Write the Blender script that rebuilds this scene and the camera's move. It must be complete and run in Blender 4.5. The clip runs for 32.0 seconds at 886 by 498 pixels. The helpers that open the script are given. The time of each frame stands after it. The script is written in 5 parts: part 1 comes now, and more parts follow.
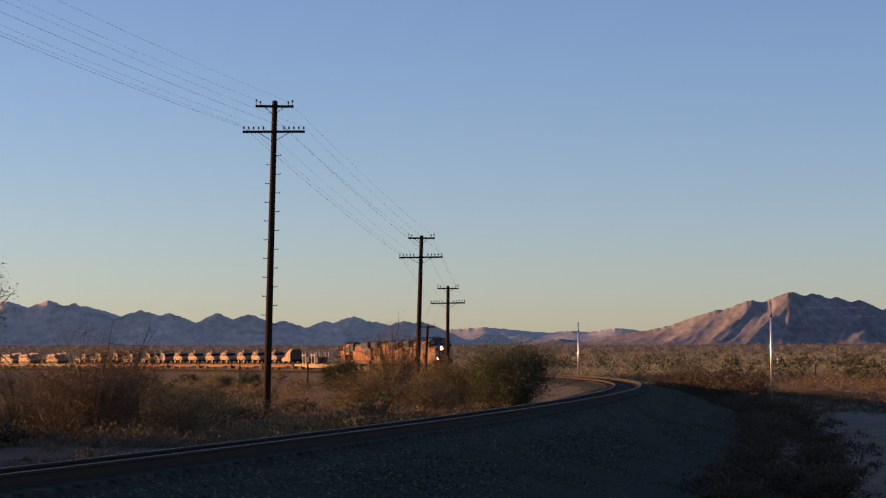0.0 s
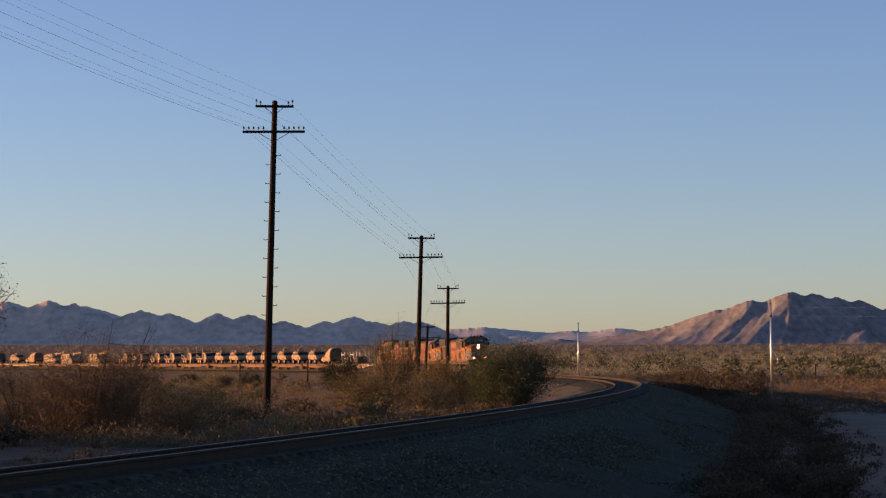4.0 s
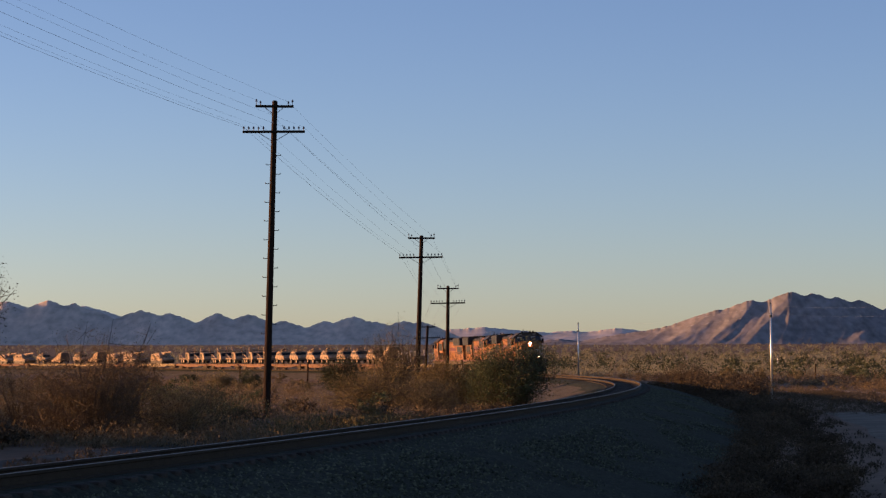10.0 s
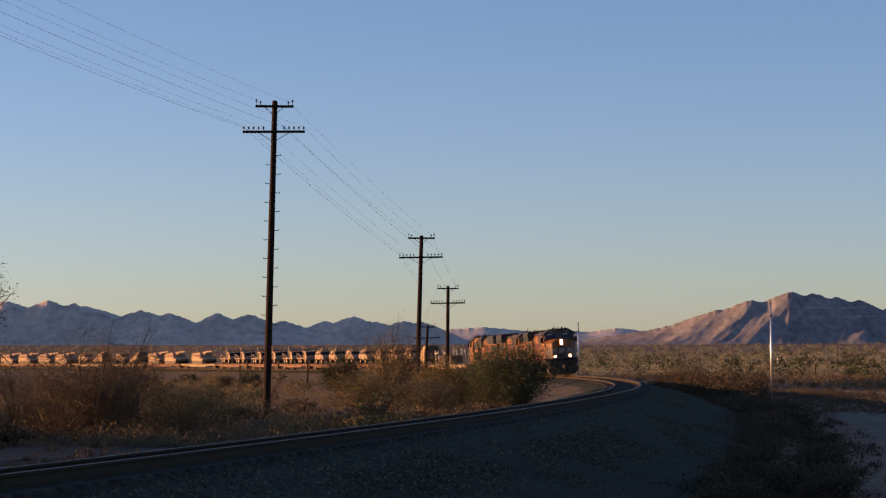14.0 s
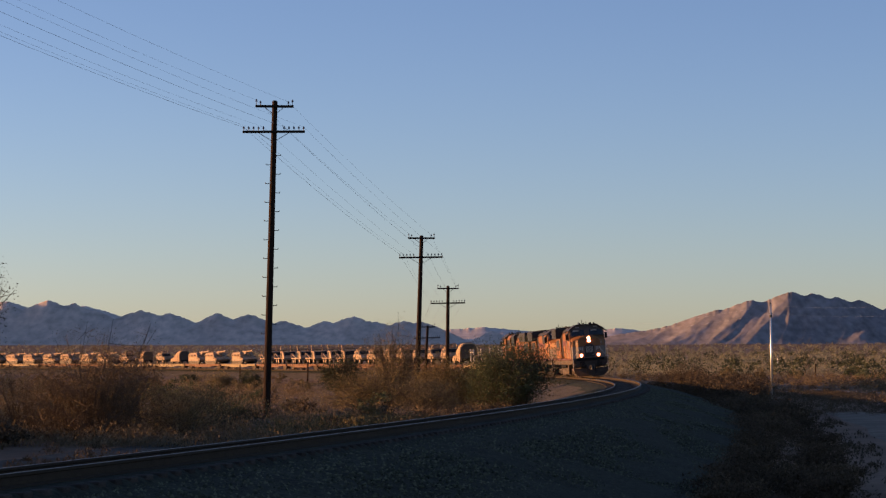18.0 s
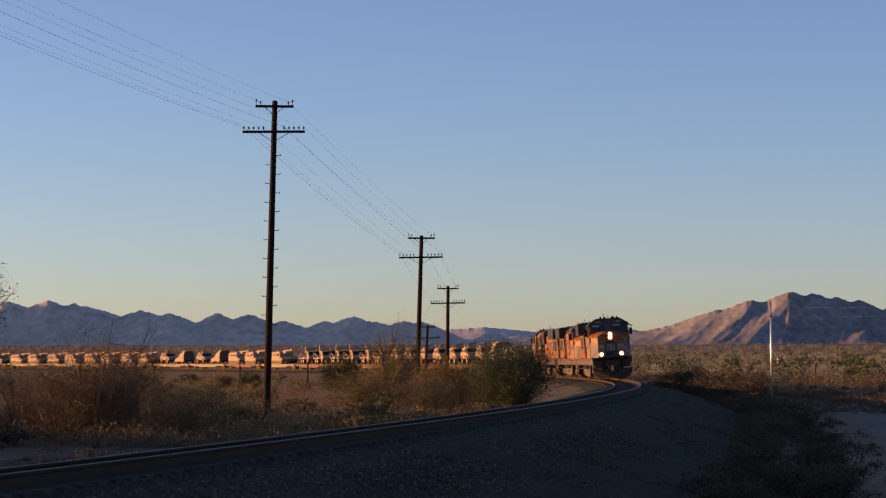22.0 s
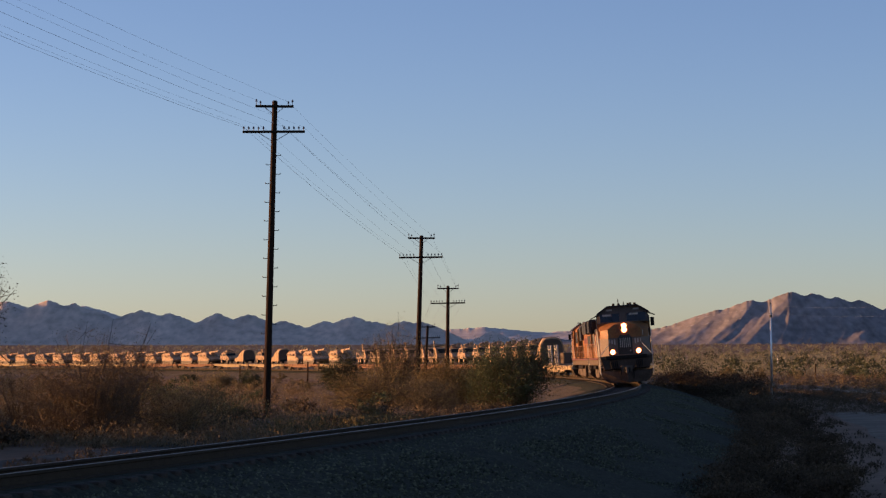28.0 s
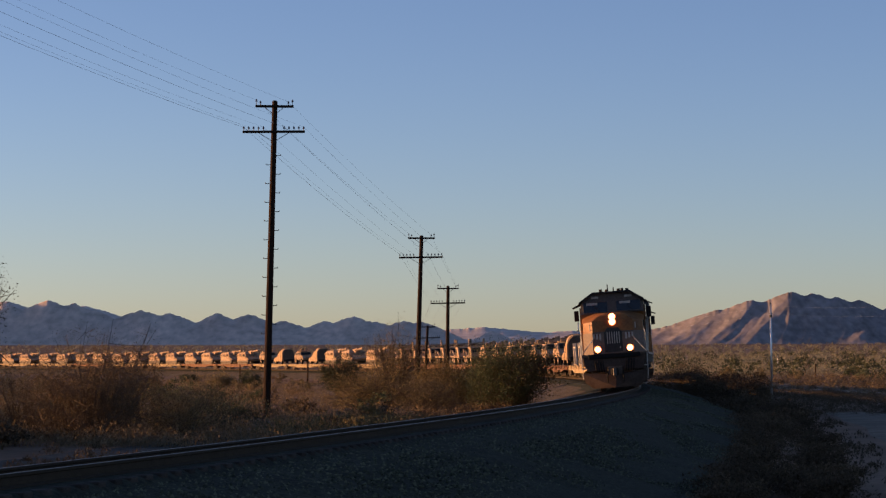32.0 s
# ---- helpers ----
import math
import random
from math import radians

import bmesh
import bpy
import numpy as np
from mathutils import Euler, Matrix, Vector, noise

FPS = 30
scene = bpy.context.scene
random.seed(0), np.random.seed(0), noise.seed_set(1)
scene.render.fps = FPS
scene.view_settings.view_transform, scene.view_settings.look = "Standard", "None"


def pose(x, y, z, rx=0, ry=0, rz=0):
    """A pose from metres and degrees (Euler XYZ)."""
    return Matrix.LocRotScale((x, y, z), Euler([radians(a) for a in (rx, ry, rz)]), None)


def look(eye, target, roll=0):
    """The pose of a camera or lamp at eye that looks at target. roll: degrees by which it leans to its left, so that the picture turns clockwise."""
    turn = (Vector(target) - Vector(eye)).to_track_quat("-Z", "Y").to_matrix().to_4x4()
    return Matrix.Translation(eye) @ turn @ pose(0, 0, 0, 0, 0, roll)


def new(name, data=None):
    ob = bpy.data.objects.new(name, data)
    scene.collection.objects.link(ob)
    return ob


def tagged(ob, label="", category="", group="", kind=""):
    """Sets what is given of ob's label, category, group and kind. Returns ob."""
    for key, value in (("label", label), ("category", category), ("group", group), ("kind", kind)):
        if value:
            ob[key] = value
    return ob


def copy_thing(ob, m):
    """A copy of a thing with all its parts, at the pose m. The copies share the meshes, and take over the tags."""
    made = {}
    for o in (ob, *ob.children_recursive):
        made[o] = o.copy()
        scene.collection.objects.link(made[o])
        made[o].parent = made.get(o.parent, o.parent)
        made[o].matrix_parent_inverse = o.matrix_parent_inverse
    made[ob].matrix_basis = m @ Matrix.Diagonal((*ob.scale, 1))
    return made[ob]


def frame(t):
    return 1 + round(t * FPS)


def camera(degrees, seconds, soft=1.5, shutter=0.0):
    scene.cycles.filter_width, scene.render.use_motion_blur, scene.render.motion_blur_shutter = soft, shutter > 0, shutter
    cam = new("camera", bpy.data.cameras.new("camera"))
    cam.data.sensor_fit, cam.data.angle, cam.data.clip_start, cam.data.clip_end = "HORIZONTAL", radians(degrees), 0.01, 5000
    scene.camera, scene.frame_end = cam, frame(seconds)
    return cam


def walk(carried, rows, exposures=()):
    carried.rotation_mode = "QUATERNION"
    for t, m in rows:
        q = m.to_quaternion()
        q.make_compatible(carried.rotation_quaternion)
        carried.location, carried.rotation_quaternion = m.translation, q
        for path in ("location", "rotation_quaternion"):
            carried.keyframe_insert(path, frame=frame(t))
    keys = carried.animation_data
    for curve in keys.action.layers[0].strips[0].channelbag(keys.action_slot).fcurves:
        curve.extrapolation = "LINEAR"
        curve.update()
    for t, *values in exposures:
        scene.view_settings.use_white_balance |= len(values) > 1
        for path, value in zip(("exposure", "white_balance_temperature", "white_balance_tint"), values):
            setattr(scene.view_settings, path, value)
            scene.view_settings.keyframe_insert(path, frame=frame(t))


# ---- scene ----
# Plan: x to the right, y ahead, z up; z = 0 is the head of the inner rail.
# A single track comes from far on the left, swings round an easy curve and passes in front.
EYE = (0.0, 0.0, 1.332)
cam = camera(22.26, 32.0, soft=1.3)
walk(cam, [(0.0, pose(*EYE, 92.888, 0, 0)), (32.0, pose(*EYE, 92.888, 0, 0))],
     exposures=[(0.0, 0.93, 6600, 35), (28.1, 0.93, 6600, 35), (29.6, 0.84, 6600, 35), (32.0, 0.83, 6600, 35)])

# ---- light: a sun about to set on the left, and its clear sky ----
SUN_EL, SUN_TO = radians(4.6), Vector((-1.0, 0.17, 0.0)).normalized()
world = bpy.data.worlds.new("sky")
scene.world = world
world.use_nodes = True
wn = world.node_tree
sky = wn.nodes.new("ShaderNodeTexSky")
sky.sky_type, sky.sun_disc = "NISHITA", False
sky.sun_elevation, sky.sun_rotation = SUN_EL + radians(1.2), math.atan2(SUN_TO.x, SUN_TO.y)
sky.altitude, sky.air_density, sky.dust_density, sky.ozone_density = 200, 0.8, 0.4, 2.6
wn.nodes["Background"].inputs["Strength"].default_value = 0.105
wn.links.new(sky.outputs["Color"], wn.nodes["Background"].inputs["Color"])
sun = new("sun", bpy.data.lights.new("sun", "SUN"))
sun.data.energy, sun.data.angle, sun.data.color = 5.0, radians(0.5), (1.0, 0.60, 0.23)
sun.matrix_world = look((SUN_TO * 50 + Vector((0, 0, 50 * math.tan(SUN_EL)))), (0, 0, 0))

# ---- materials ----
def mat(name, colour, rough=0.7, metal=0.0, second=None, scale=3.0, fine=40.0, bump=0.2, mixed=0.5, vary=0.0, axis=None, island=0.0, through_light=0.0, grain=0.28):
    """A surface with a base colour, stains of a second colour at one scale and grain at a finer one."""
    m = bpy.data.materials.new(name)
    m.use_nodes = True
    n, l = m.node_tree.nodes, m.node_tree.links
    b = n["Principled BSDF"]
    b.inputs["Roughness"].default_value, b.inputs["Metallic"].default_value = rough, metal
    b.inputs["Specular IOR Level"].default_value = 0.5 if rough < 0.5 else (0.15 if rough < 0.7 else 0.06)
    second = second or tuple(c * 0.7 for c in colour)
    co = n.new("ShaderNodeTexCoord")
    mp = n.new("ShaderNodeMapping")
    if axis:
        mp.inputs["Scale"].default_value = axis
    l.new(co.outputs["Object"], mp.inputs["Vector"])
    big, small = n.new("ShaderNodeTexNoise"), n.new("ShaderNodeTexNoise")
    for t, s in ((big, scale), (small, fine)):
        t.inputs["Scale"].default_value, t.inputs["Detail"].default_value = s, 5.0
        l.new(mp.outputs["Vector"], t.inputs["Vector"])
    ramp = n.new("ShaderNodeMapRange")
    ramp.inputs["From Min"].default_value, ramp.inputs["From Max"].default_value = 0.35, 0.7
    ramp.inputs["To Max"].default_value = mixed
    l.new(big.outputs["Fac"], ramp.inputs["Value"])
    mix = n.new("ShaderNodeMix")
    mix.data_type = "RGBA"
    mix.inputs["A"].default_value, mix.inputs["B"].default_value = (*colour, 1), (*second, 1)
    l.new(ramp.outputs["Result"], mix.inputs["Factor"])
    val = n.new("ShaderNodeMapRange")
    val.inputs["From Min"].default_value, val.inputs["From Max"].default_value = 0.2, 0.8
    val.inputs["To Min"].default_value, val.inputs["To Max"].default_value = 1 - grain, 1 + grain
    l.new(small.outputs["Fac"], val.inputs["Value"])
    hsv = n.new("ShaderNodeHueSaturation")
    l.new(mix.outputs["Result"], hsv.inputs["Color"])
    out_value = val.outputs["Result"]
    for amount, source in ((vary, "ShaderNodeObjectInfo"), (island, "ShaderNodeNewGeometry")):
        if amount:
            src = n.new(source)
            rnd = src.outputs["Random"] if source == "ShaderNodeObjectInfo" else src.outputs["Random Per Island"]
            mr = n.new("ShaderNodeMapRange")
            mr.inputs["To Min"].default_value, mr.inputs["To Max"].default_value = 1 - amount, 1 + amount
            l.new(rnd, mr.inputs["Value"])
            mul = n.new("ShaderNodeMath")
            mul.operation = "MULTIPLY"
            l.new(out_value, mul.inputs[0]), l.new(mr.outputs["Result"], mul.inputs[1])
            out_value = mul.outputs["Value"]
    l.new(out_value, hsv.inputs["Value"])
    l.new(hsv.outputs["Color"], b.inputs["Base Color"])
    if bump:
        bp = n.new("ShaderNodeBump")
        bp.inputs["Strength"].default_value, bp.inputs["Distance"].default_value = bump, 0.03
        l.new(small.outputs["Fac"], bp.inputs["Height"]), l.new(bp.outputs["Normal"], b.inputs["Normal"])
    if through_light:
        tr, add = n.new("ShaderNodeBsdfTranslucent"), n.new("ShaderNodeMixShader")
        add.inputs["Fac"].default_value = through_light
        l.new(hsv.outputs["Color"], tr.inputs["Color"])
        l.new(b.outputs["BSDF"], add.inputs[1]), l.new(tr.outputs["BSDF"], add.inputs[2])
        l.new(add.outputs["Shader"], n["Material Output"].inputs["Surface"])
    return m


def glow(name, colour, strength):
    m = bpy.data.materials.new(name)
    m.use_nodes = True
    b = m.node_tree.nodes["Principled BSDF"]
    b.inputs["Base Color"].default_value = (*colour, 1)
    b.inputs["Emission Color"].default_value, b.inputs["Emission Strength"].default_value = (*colour, 1), strength
    return m


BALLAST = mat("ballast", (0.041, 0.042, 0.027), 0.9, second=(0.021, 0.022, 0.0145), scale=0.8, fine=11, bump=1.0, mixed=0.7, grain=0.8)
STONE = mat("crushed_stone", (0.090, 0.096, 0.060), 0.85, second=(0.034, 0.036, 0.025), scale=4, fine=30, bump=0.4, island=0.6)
SOIL = mat("desert_soil", (0.21, 0.14, 0.095), 0.95, second=(0.12, 0.078, 0.052), scale=0.12, fine=2.2, bump=0.6, mixed=0.9)
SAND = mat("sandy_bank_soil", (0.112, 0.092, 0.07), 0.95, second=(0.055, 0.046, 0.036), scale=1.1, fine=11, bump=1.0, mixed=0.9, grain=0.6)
PALE = mat("pale_sand", (0.34, 0.27, 0.21), 0.95, second=(0.22, 0.17, 0.13), scale=0.4, fine=4, bump=0.5, mixed=0.9)
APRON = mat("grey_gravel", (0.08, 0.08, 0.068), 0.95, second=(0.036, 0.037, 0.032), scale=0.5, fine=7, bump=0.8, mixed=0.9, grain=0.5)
DUST = mat("road_dust", (0.20, 0.165, 0.125), 0.95, second=(0.11, 0.09, 0.068), scale=0.5, fine=5, bump=0.5, mixed=0.8)
TIE = mat("creosoted_tie", (0.045, 0.035, 0.028), 0.9, second=(0.09, 0.075, 0.06), scale=3, fine=30, axis=(1, 8, 8), vary=0.3)
RAIL_SIDE = mat("rusty_rail", (0.055, 0.038, 0.024), 0.85, 0.0, second=(0.034, 0.025, 0.017), scale=5, fine=60)
RAIL_HEAD = mat("worn_rail_head", (0.085, 0.083, 0.068), 0.42, 1.0, second=(0.06, 0.054, 0.044), scale=2, fine=80, bump=0.02, axis=(0.2, 0.2, 1))
POLE_WOOD = mat("tarred_pole_wood", (0.028, 0.016, 0.011), 0.85, second=(0.052, 0.028, 0.017), scale=3, fine=40, axis=(6, 6, 0.5), bump=0.5)
ARM_WOOD = mat("weathered_arm_wood", (0.03, 0.02, 0.014), 0.85, second=(0.018, 0.013, 0.01), scale=3, fine=40)
GALV = mat("galvanised_steel", (0.74, 0.71, 0.66), 0.36, 0.75, second=(0.6, 0.57, 0.52), scale=1.5, fine=30, bump=0.05)
IRON = mat("dark_iron", (0.06, 0.055, 0.05), 0.6, 0.6, scale=6, fine=50)
PORCELAIN = mat("brown_glazed_porcelain", (0.05, 0.03, 0.025), 0.2, scale=8, fine=50, bump=0.02)
WIRE = mat("weathered_copper_wire", (0.14, 0.135, 0.14), 0.6, 0.5, scale=1, fine=10, bump=0)
STEEL_WIRE = mat("bright_conductor", (0.30, 0.30, 0.31), 0.4, 0.7, scale=1, fine=10, bump=0)
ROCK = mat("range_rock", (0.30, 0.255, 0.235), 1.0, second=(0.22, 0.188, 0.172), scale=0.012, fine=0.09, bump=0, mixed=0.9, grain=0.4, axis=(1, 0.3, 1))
# left and far rock is paled to stand for haze over shaded faces
HAZED_ROCK = mat("grey_range_rock", (0.68, 0.52, 0.41), 1.0, second=(0.52, 0.40, 0.32), scale=0.01, fine=0.08, bump=0, mixed=0.9, grain=0.35, axis=(1, 0.3, 1))
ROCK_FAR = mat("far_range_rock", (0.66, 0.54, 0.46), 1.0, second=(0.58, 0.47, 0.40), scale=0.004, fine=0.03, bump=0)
TWIG = mat("grey_brown_twig", (0.115, 0.083, 0.056), 0.9, scale=5, fine=40)


def foliage(name, colour, second, thin=0.24, island=0.28):
    return mat(name, colour, 0.8, second=second, scale=0.9, fine=6, bump=0, mixed=0.9, vary=0.25, island=island, through_light=thin)


GREEN = foliage("palo_verde_leaf", (0.088, 0.100, 0.052), (0.054, 0.062, 0.034))
OLIVE = foliage("creosote_leaf", (0.20, 0.155, 0.08), (0.125, 0.095, 0.05))
YELLOW = foliage("yellowed_leaf", (0.225, 0.17, 0.075), (0.14, 0.105, 0.048))
RUST = foliage("dry_russet_leaf", (0.205, 0.14, 0.076), (0.125, 0.086, 0.048))
STRAW = foliage("dry_straw", (0.20, 0.158, 0.098), (0.12, 0.095, 0.058))
SCRUB = foliage("pale_creosote_leaf", (0.31, 0.275, 0.185), (0.22, 0.20, 0.138), 0.35, 0.1)
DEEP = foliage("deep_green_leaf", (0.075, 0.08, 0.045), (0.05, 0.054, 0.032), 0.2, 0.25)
# leaf colour darkened to stand for the shade the brush lies in
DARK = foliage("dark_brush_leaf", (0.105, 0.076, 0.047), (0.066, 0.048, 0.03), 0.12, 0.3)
LEAVES = {"green": GREEN, "olive": OLIVE, "yellow": YELLOW, "rust": RUST, "straw": STRAW, "dark": DARK}

PAINT_YELLOW = mat("faded_yellow_enamel", (0.33, 0.132, 0.042), 0.5, second=(0.115, 0.048, 0.022), scale=0.9, fine=9, bump=0.05, vary=0.1, mixed=0.85)
PAINT_GREY = mat("grey_enamel", (0.05, 0.044, 0.04), 0.6, second=(0.03, 0.026, 0.024), scale=0.8, fine=12, bump=0.05)
PAINT_RED = mat("red_enamel", (0.12, 0.02, 0.014), 0.45, scale=1, fine=12, bump=0.03)
PAINT_WHITE = mat("white_enamel", (0.45, 0.41, 0.35), 0.5, scale=1, fine=14, bump=0.03)
STAKE = mat("pale_weathered_stake", (0.55, 0.48, 0.40), 0.8, second=(0.25, 0.20, 0.16), scale=2, fine=20, bump=0.1)
PILOT = mat("dusty_pilot_steel", (0.065, 0.04, 0.03), 0.8, second=(0.095, 0.062, 0.045), scale=1.6, fine=9, bump=0.2, mixed=0.9)
BLACK = mat("sooty_black_steel", (0.018, 0.016, 0.015), 0.75, second=(0.028, 0.02, 0.015), scale=1.2, fine=20)
NOSE_DARK = mat("dark_brown_grey_enamel", (0.20, 0.14, 0.105), 0.65, second=(0.13, 0.093, 0.072), scale=0.8, fine=12, bump=0.05)
NOSE_BROW = mat("dull_grey_cab_front", (0.12, 0.095, 0.08), 0.6, second=(0.08, 0.062, 0.052), scale=0.8, fine=12, bump=0.05)
GRIME = mat("grimy_underframe", (0.125, 0.09, 0.066), 0.85, second=(0.05, 0.037, 0.029), scale=1.4, fine=20)
GRILLE = mat("radiator_grille", (0.05, 0.05, 0.05), 0.6, 0.4, scale=1, fine=30, axis=(1, 1, 10), bump=0.8)
RUBBER = mat("black_rubber", (0.03, 0.03, 0.03), 0.85, scale=3, fine=40)
TAN = mat("sand_tan_paint", (0.47, 0.31, 0.2), 0.8, second=(0.17, 0.115, 0.078), scale=2.2, fine=10, bump=0.08, mixed=0.9, vary=0.1)
TAN_DARK = mat("dusty_brown_paint", (0.17, 0.125, 0.085), 0.85, second=(0.11, 0.08, 0.055), scale=1.2, fine=12, bump=0.08)
CANVAS = mat("tan_canvas", (0.42, 0.27, 0.16), 0.95, second=(0.29, 0.19, 0.115), scale=1.1, fine=25, bump=0.4)
STEEL_WORN = mat("worn_track_steel", (0.12, 0.10, 0.085), 0.6, 0.5, scale=3, fine=30)
CAR_BROWN = mat("oxide_brown_car_paint", (0.20, 0.105, 0.062), 0.75, second=(0.12, 0.06, 0.038), scale=0.8, fine=12, vary=0.15)
CAR_CREAM = mat("cream_car_paint", (0.34, 0.24, 0.135), 0.7, second=(0.22, 0.15, 0.085), scale=0.8, fine=12, vary=0.15)
PLANK = mat("grey_deck_plank", (0.24, 0.18, 0.13), 0.9, second=(0.15, 0.11, 0.08), scale=1, fine=16, axis=(6, 1, 1))
LAMP = glow("lit_headlight_lens", (1.0, 0.78, 0.50), 14.0)
DITCH = glow("lit_ditch_lens", (1.0, 0.72, 0.42), 12.0)
# orange glow put round the lit lamps to stand for their glare
GLARE_GLOW = glow("glowing_reflector", (1.0, 0.24, 0.07), 2.2)
VEHICLE_GLASS = mat("dusty_vehicle_glass", (0.02, 0.018, 0.016), 0.6, scale=1, fine=2, bump=0)
WINDOW = mat("dark_cab_glass", (0.015, 0.016, 0.018), 0.16, scale=1, fine=2, bump=0)

# ---- mesh tools ----
class Shape:
    """Gathers solid pieces into one mesh."""

    def __init__(self):
        self.v, self.f = [], []

    def add(self, verts, faces, m=None):
        k = len(self.v)
        self.v += [tuple(m @ Vector(p)) for p in verts] if m else [tuple(p) for p in verts]
        self.f += [tuple(i + k for i in f) for f in faces]
        return self

    def box(self, x0, x1, y0, y1, z0, z1, c=0.0, m=None):
        if c <= 0:
            v = [(x, y, z) for x in (x0, x1) for y in (y0, y1) for z in (z0, z1)]
            return self.add(v, [(0, 1, 3, 2), (4, 6, 7, 5), (0, 4, 5, 1), (2, 3, 7, 6), (0, 2, 6, 4), (1, 5, 7, 3)], m)
        pts = [(x + dx * i, y + dy * j, z + dz * k) for x, i in ((x0, 1), (x1, -1)) for y, j in ((y0, 1), (y1, -1))
               for z, k in ((z0, 1), (z1, -1)) for dx, dy, dz in ((c, c, 0), (c, 0, c), (0, c, c))]
        return self.hull(pts, m)

    def hull(self, pts, m=None):
        bm = bmesh.new()
        for p in pts:
            bm.verts.new(p)
        res = bmesh.ops.convex_hull(bm, input=bm.verts)
        bmesh.ops.dissolve_limit(bm, angle_limit=0.01, verts=bm.verts, edges=bm.edges)
        bm.verts.index_update()
        self.add([v.co.copy() for v in bm.verts], [[v.index for v in f.verts] for f in bm.faces], m)
        bm.free()
        return self

    def prism(self, outline, y0, y1, m=None):
        """An outline in x and z, drawn across from y0 to y1."""
        n = len(outline)
        v = [(x, y0, z) for x, z in outline] + [(x, y1, z) for x, z in outline]
        return self.add(v, [tuple(range(n)), tuple(range(2 * n - 1, n - 1, -1))] + [(i, i + n, (i + 1) % n + n, (i + 1) % n) for i in range(n)], m)

    def tube(self, a, b, r0, r1=None, n=8, caps=True):
        a, b = Vector(a), Vector(b)
        r1 = r0 if r1 is None else r1
        d = (b - a).normalized()
        u = d.orthogonal().normalized()
        w = d.cross(u)
        ring = [(math.cos(2 * math.pi * i / n), math.sin(2 * math.pi * i / n)) for i in range(n)]
        v = [a + (u * c + w * s) * r0 for c, s in ring] + [b + (u * c + w * s) * r1 for c, s in ring]
        f = [(i, (i + 1) % n, (i + 1) % n + n, i + n) for i in range(n)]
        return self.add(v, f + ([tuple(range(n - 1, -1, -1)), tuple(range(n, 2 * n))] if caps else []))

    def path(self, pts, r, n=5):
        for a, b in zip(pts, pts[1:]):
            self.tube(a, b, r, r, n, False)
        return self

    def data(self, name, *materials, smooth=False):
        me = bpy.data.meshes.new(name)
        me.from_pydata(self.v, [], self.f)
        for m in materials:
            me.materials.append(m)
        bm = bmesh.new()
        bm.from_mesh(me)
        bmesh.ops.recalc_face_normals(bm, faces=bm.faces)
        bm.to_mesh(me)
        bm.free()
        if smooth:
            me.shade_smooth()
        return me


def part(name, shape, material, parent, label="", smooth=False):
    ob = new(name, shape.data(name, material, smooth=smooth))
    ob.parent = parent
    return tagged(ob, label)


def thing(name, label, category, group="", m=None, kind=""):
    ob = new(name)
    ob.empty_display_size = 0.2
    if m:
        ob.matrix_basis = m
    return tagged(ob, label, category, group, kind)


def grid_mesh(name, pts, material, smooth=True):
    """A sheet from an array of rows of points."""
    r, c = pts.shape[:2]
    i = np.arange(r * c).reshape(r, c)
    f = np.stack([i[:-1, :-1], i[:-1, 1:], i[1:, 1:], i[1:, :-1]], -1).reshape(-1, 4)
    me = bpy.data.meshes.new(name)
    me.from_pydata(pts.reshape(-1, 3).tolist(), [], f.tolist())
    me.materials.append(material)
    if smooth:
        me.shade_smooth()
    return new(name, me)


def cards(name, quads, material):
    """Many small leaves: an array of leaves by four corners."""
    me = bpy.data.meshes.new(name)
    n = len(quads)
    me.vertices.add(4 * n), me.loops.add(4 * n), me.polygons.add(n)
    me.vertices.foreach_set("co", quads.reshape(-1).astype(np.float32))
    me.loops.foreach_set("vertex_index", np.arange(4 * n, dtype=np.int32))
    me.polygons.foreach_set("loop_start", np.arange(0, 4 * n, 4, dtype=np.int32))
    me.materials.append(material)
    me.update(calc_edges=True)
    return me


# ---- the track's line: heading and curvature along it ----
DS, S_MIN, S_MAX = 1.0, -120.0, 900.0
_s = np.arange(S_MIN, S_MAX, DS)
_k = np.interp(_s, [0, 60, 120, 180, 240, 300, 370, 440, 520, 640],
               [-0.00116, -0.00119, -0.00155, -0.00155, -0.00149, -0.00145, -0.00148, -0.00143, -0.00138, -0.00138])
_zero = int(-S_MIN / DS)
_th = np.cumsum(_k) * DS
_th += 0.21869 - _th[_zero]
_x, _y = np.cumsum(np.sin(_th)) * DS, np.cumsum(np.cos(_th)) * DS
_x += -5.811 - _x[_zero]
_y += 24.0 - _y[_zero]
CANT = 0.107


def track(s, lat=0.0, h=0.0):
    """The place s metres along the track, lat to its outer side, h above the plane of its rails."""
    x, y, th = np.interp(s, _s, _x), np.interp(s, _s, _y), np.interp(s, _s, _th)
    lean = CANT / 1.5
    q = lat - lean * h
    return Vector((x + math.cos(th) * q, y - math.sin(th) * q, h + lean * lat + CANT / 2))


def beside(s, lat, z):
    """A place at the level z, lat metres outside the track's middle."""
    x, y, th = np.interp(s, _s, _x), np.interp(s, _s, _y), np.interp(s, _s, _th)
    return Vector((x + math.cos(th) * lat, y - math.sin(th) * lat, z))


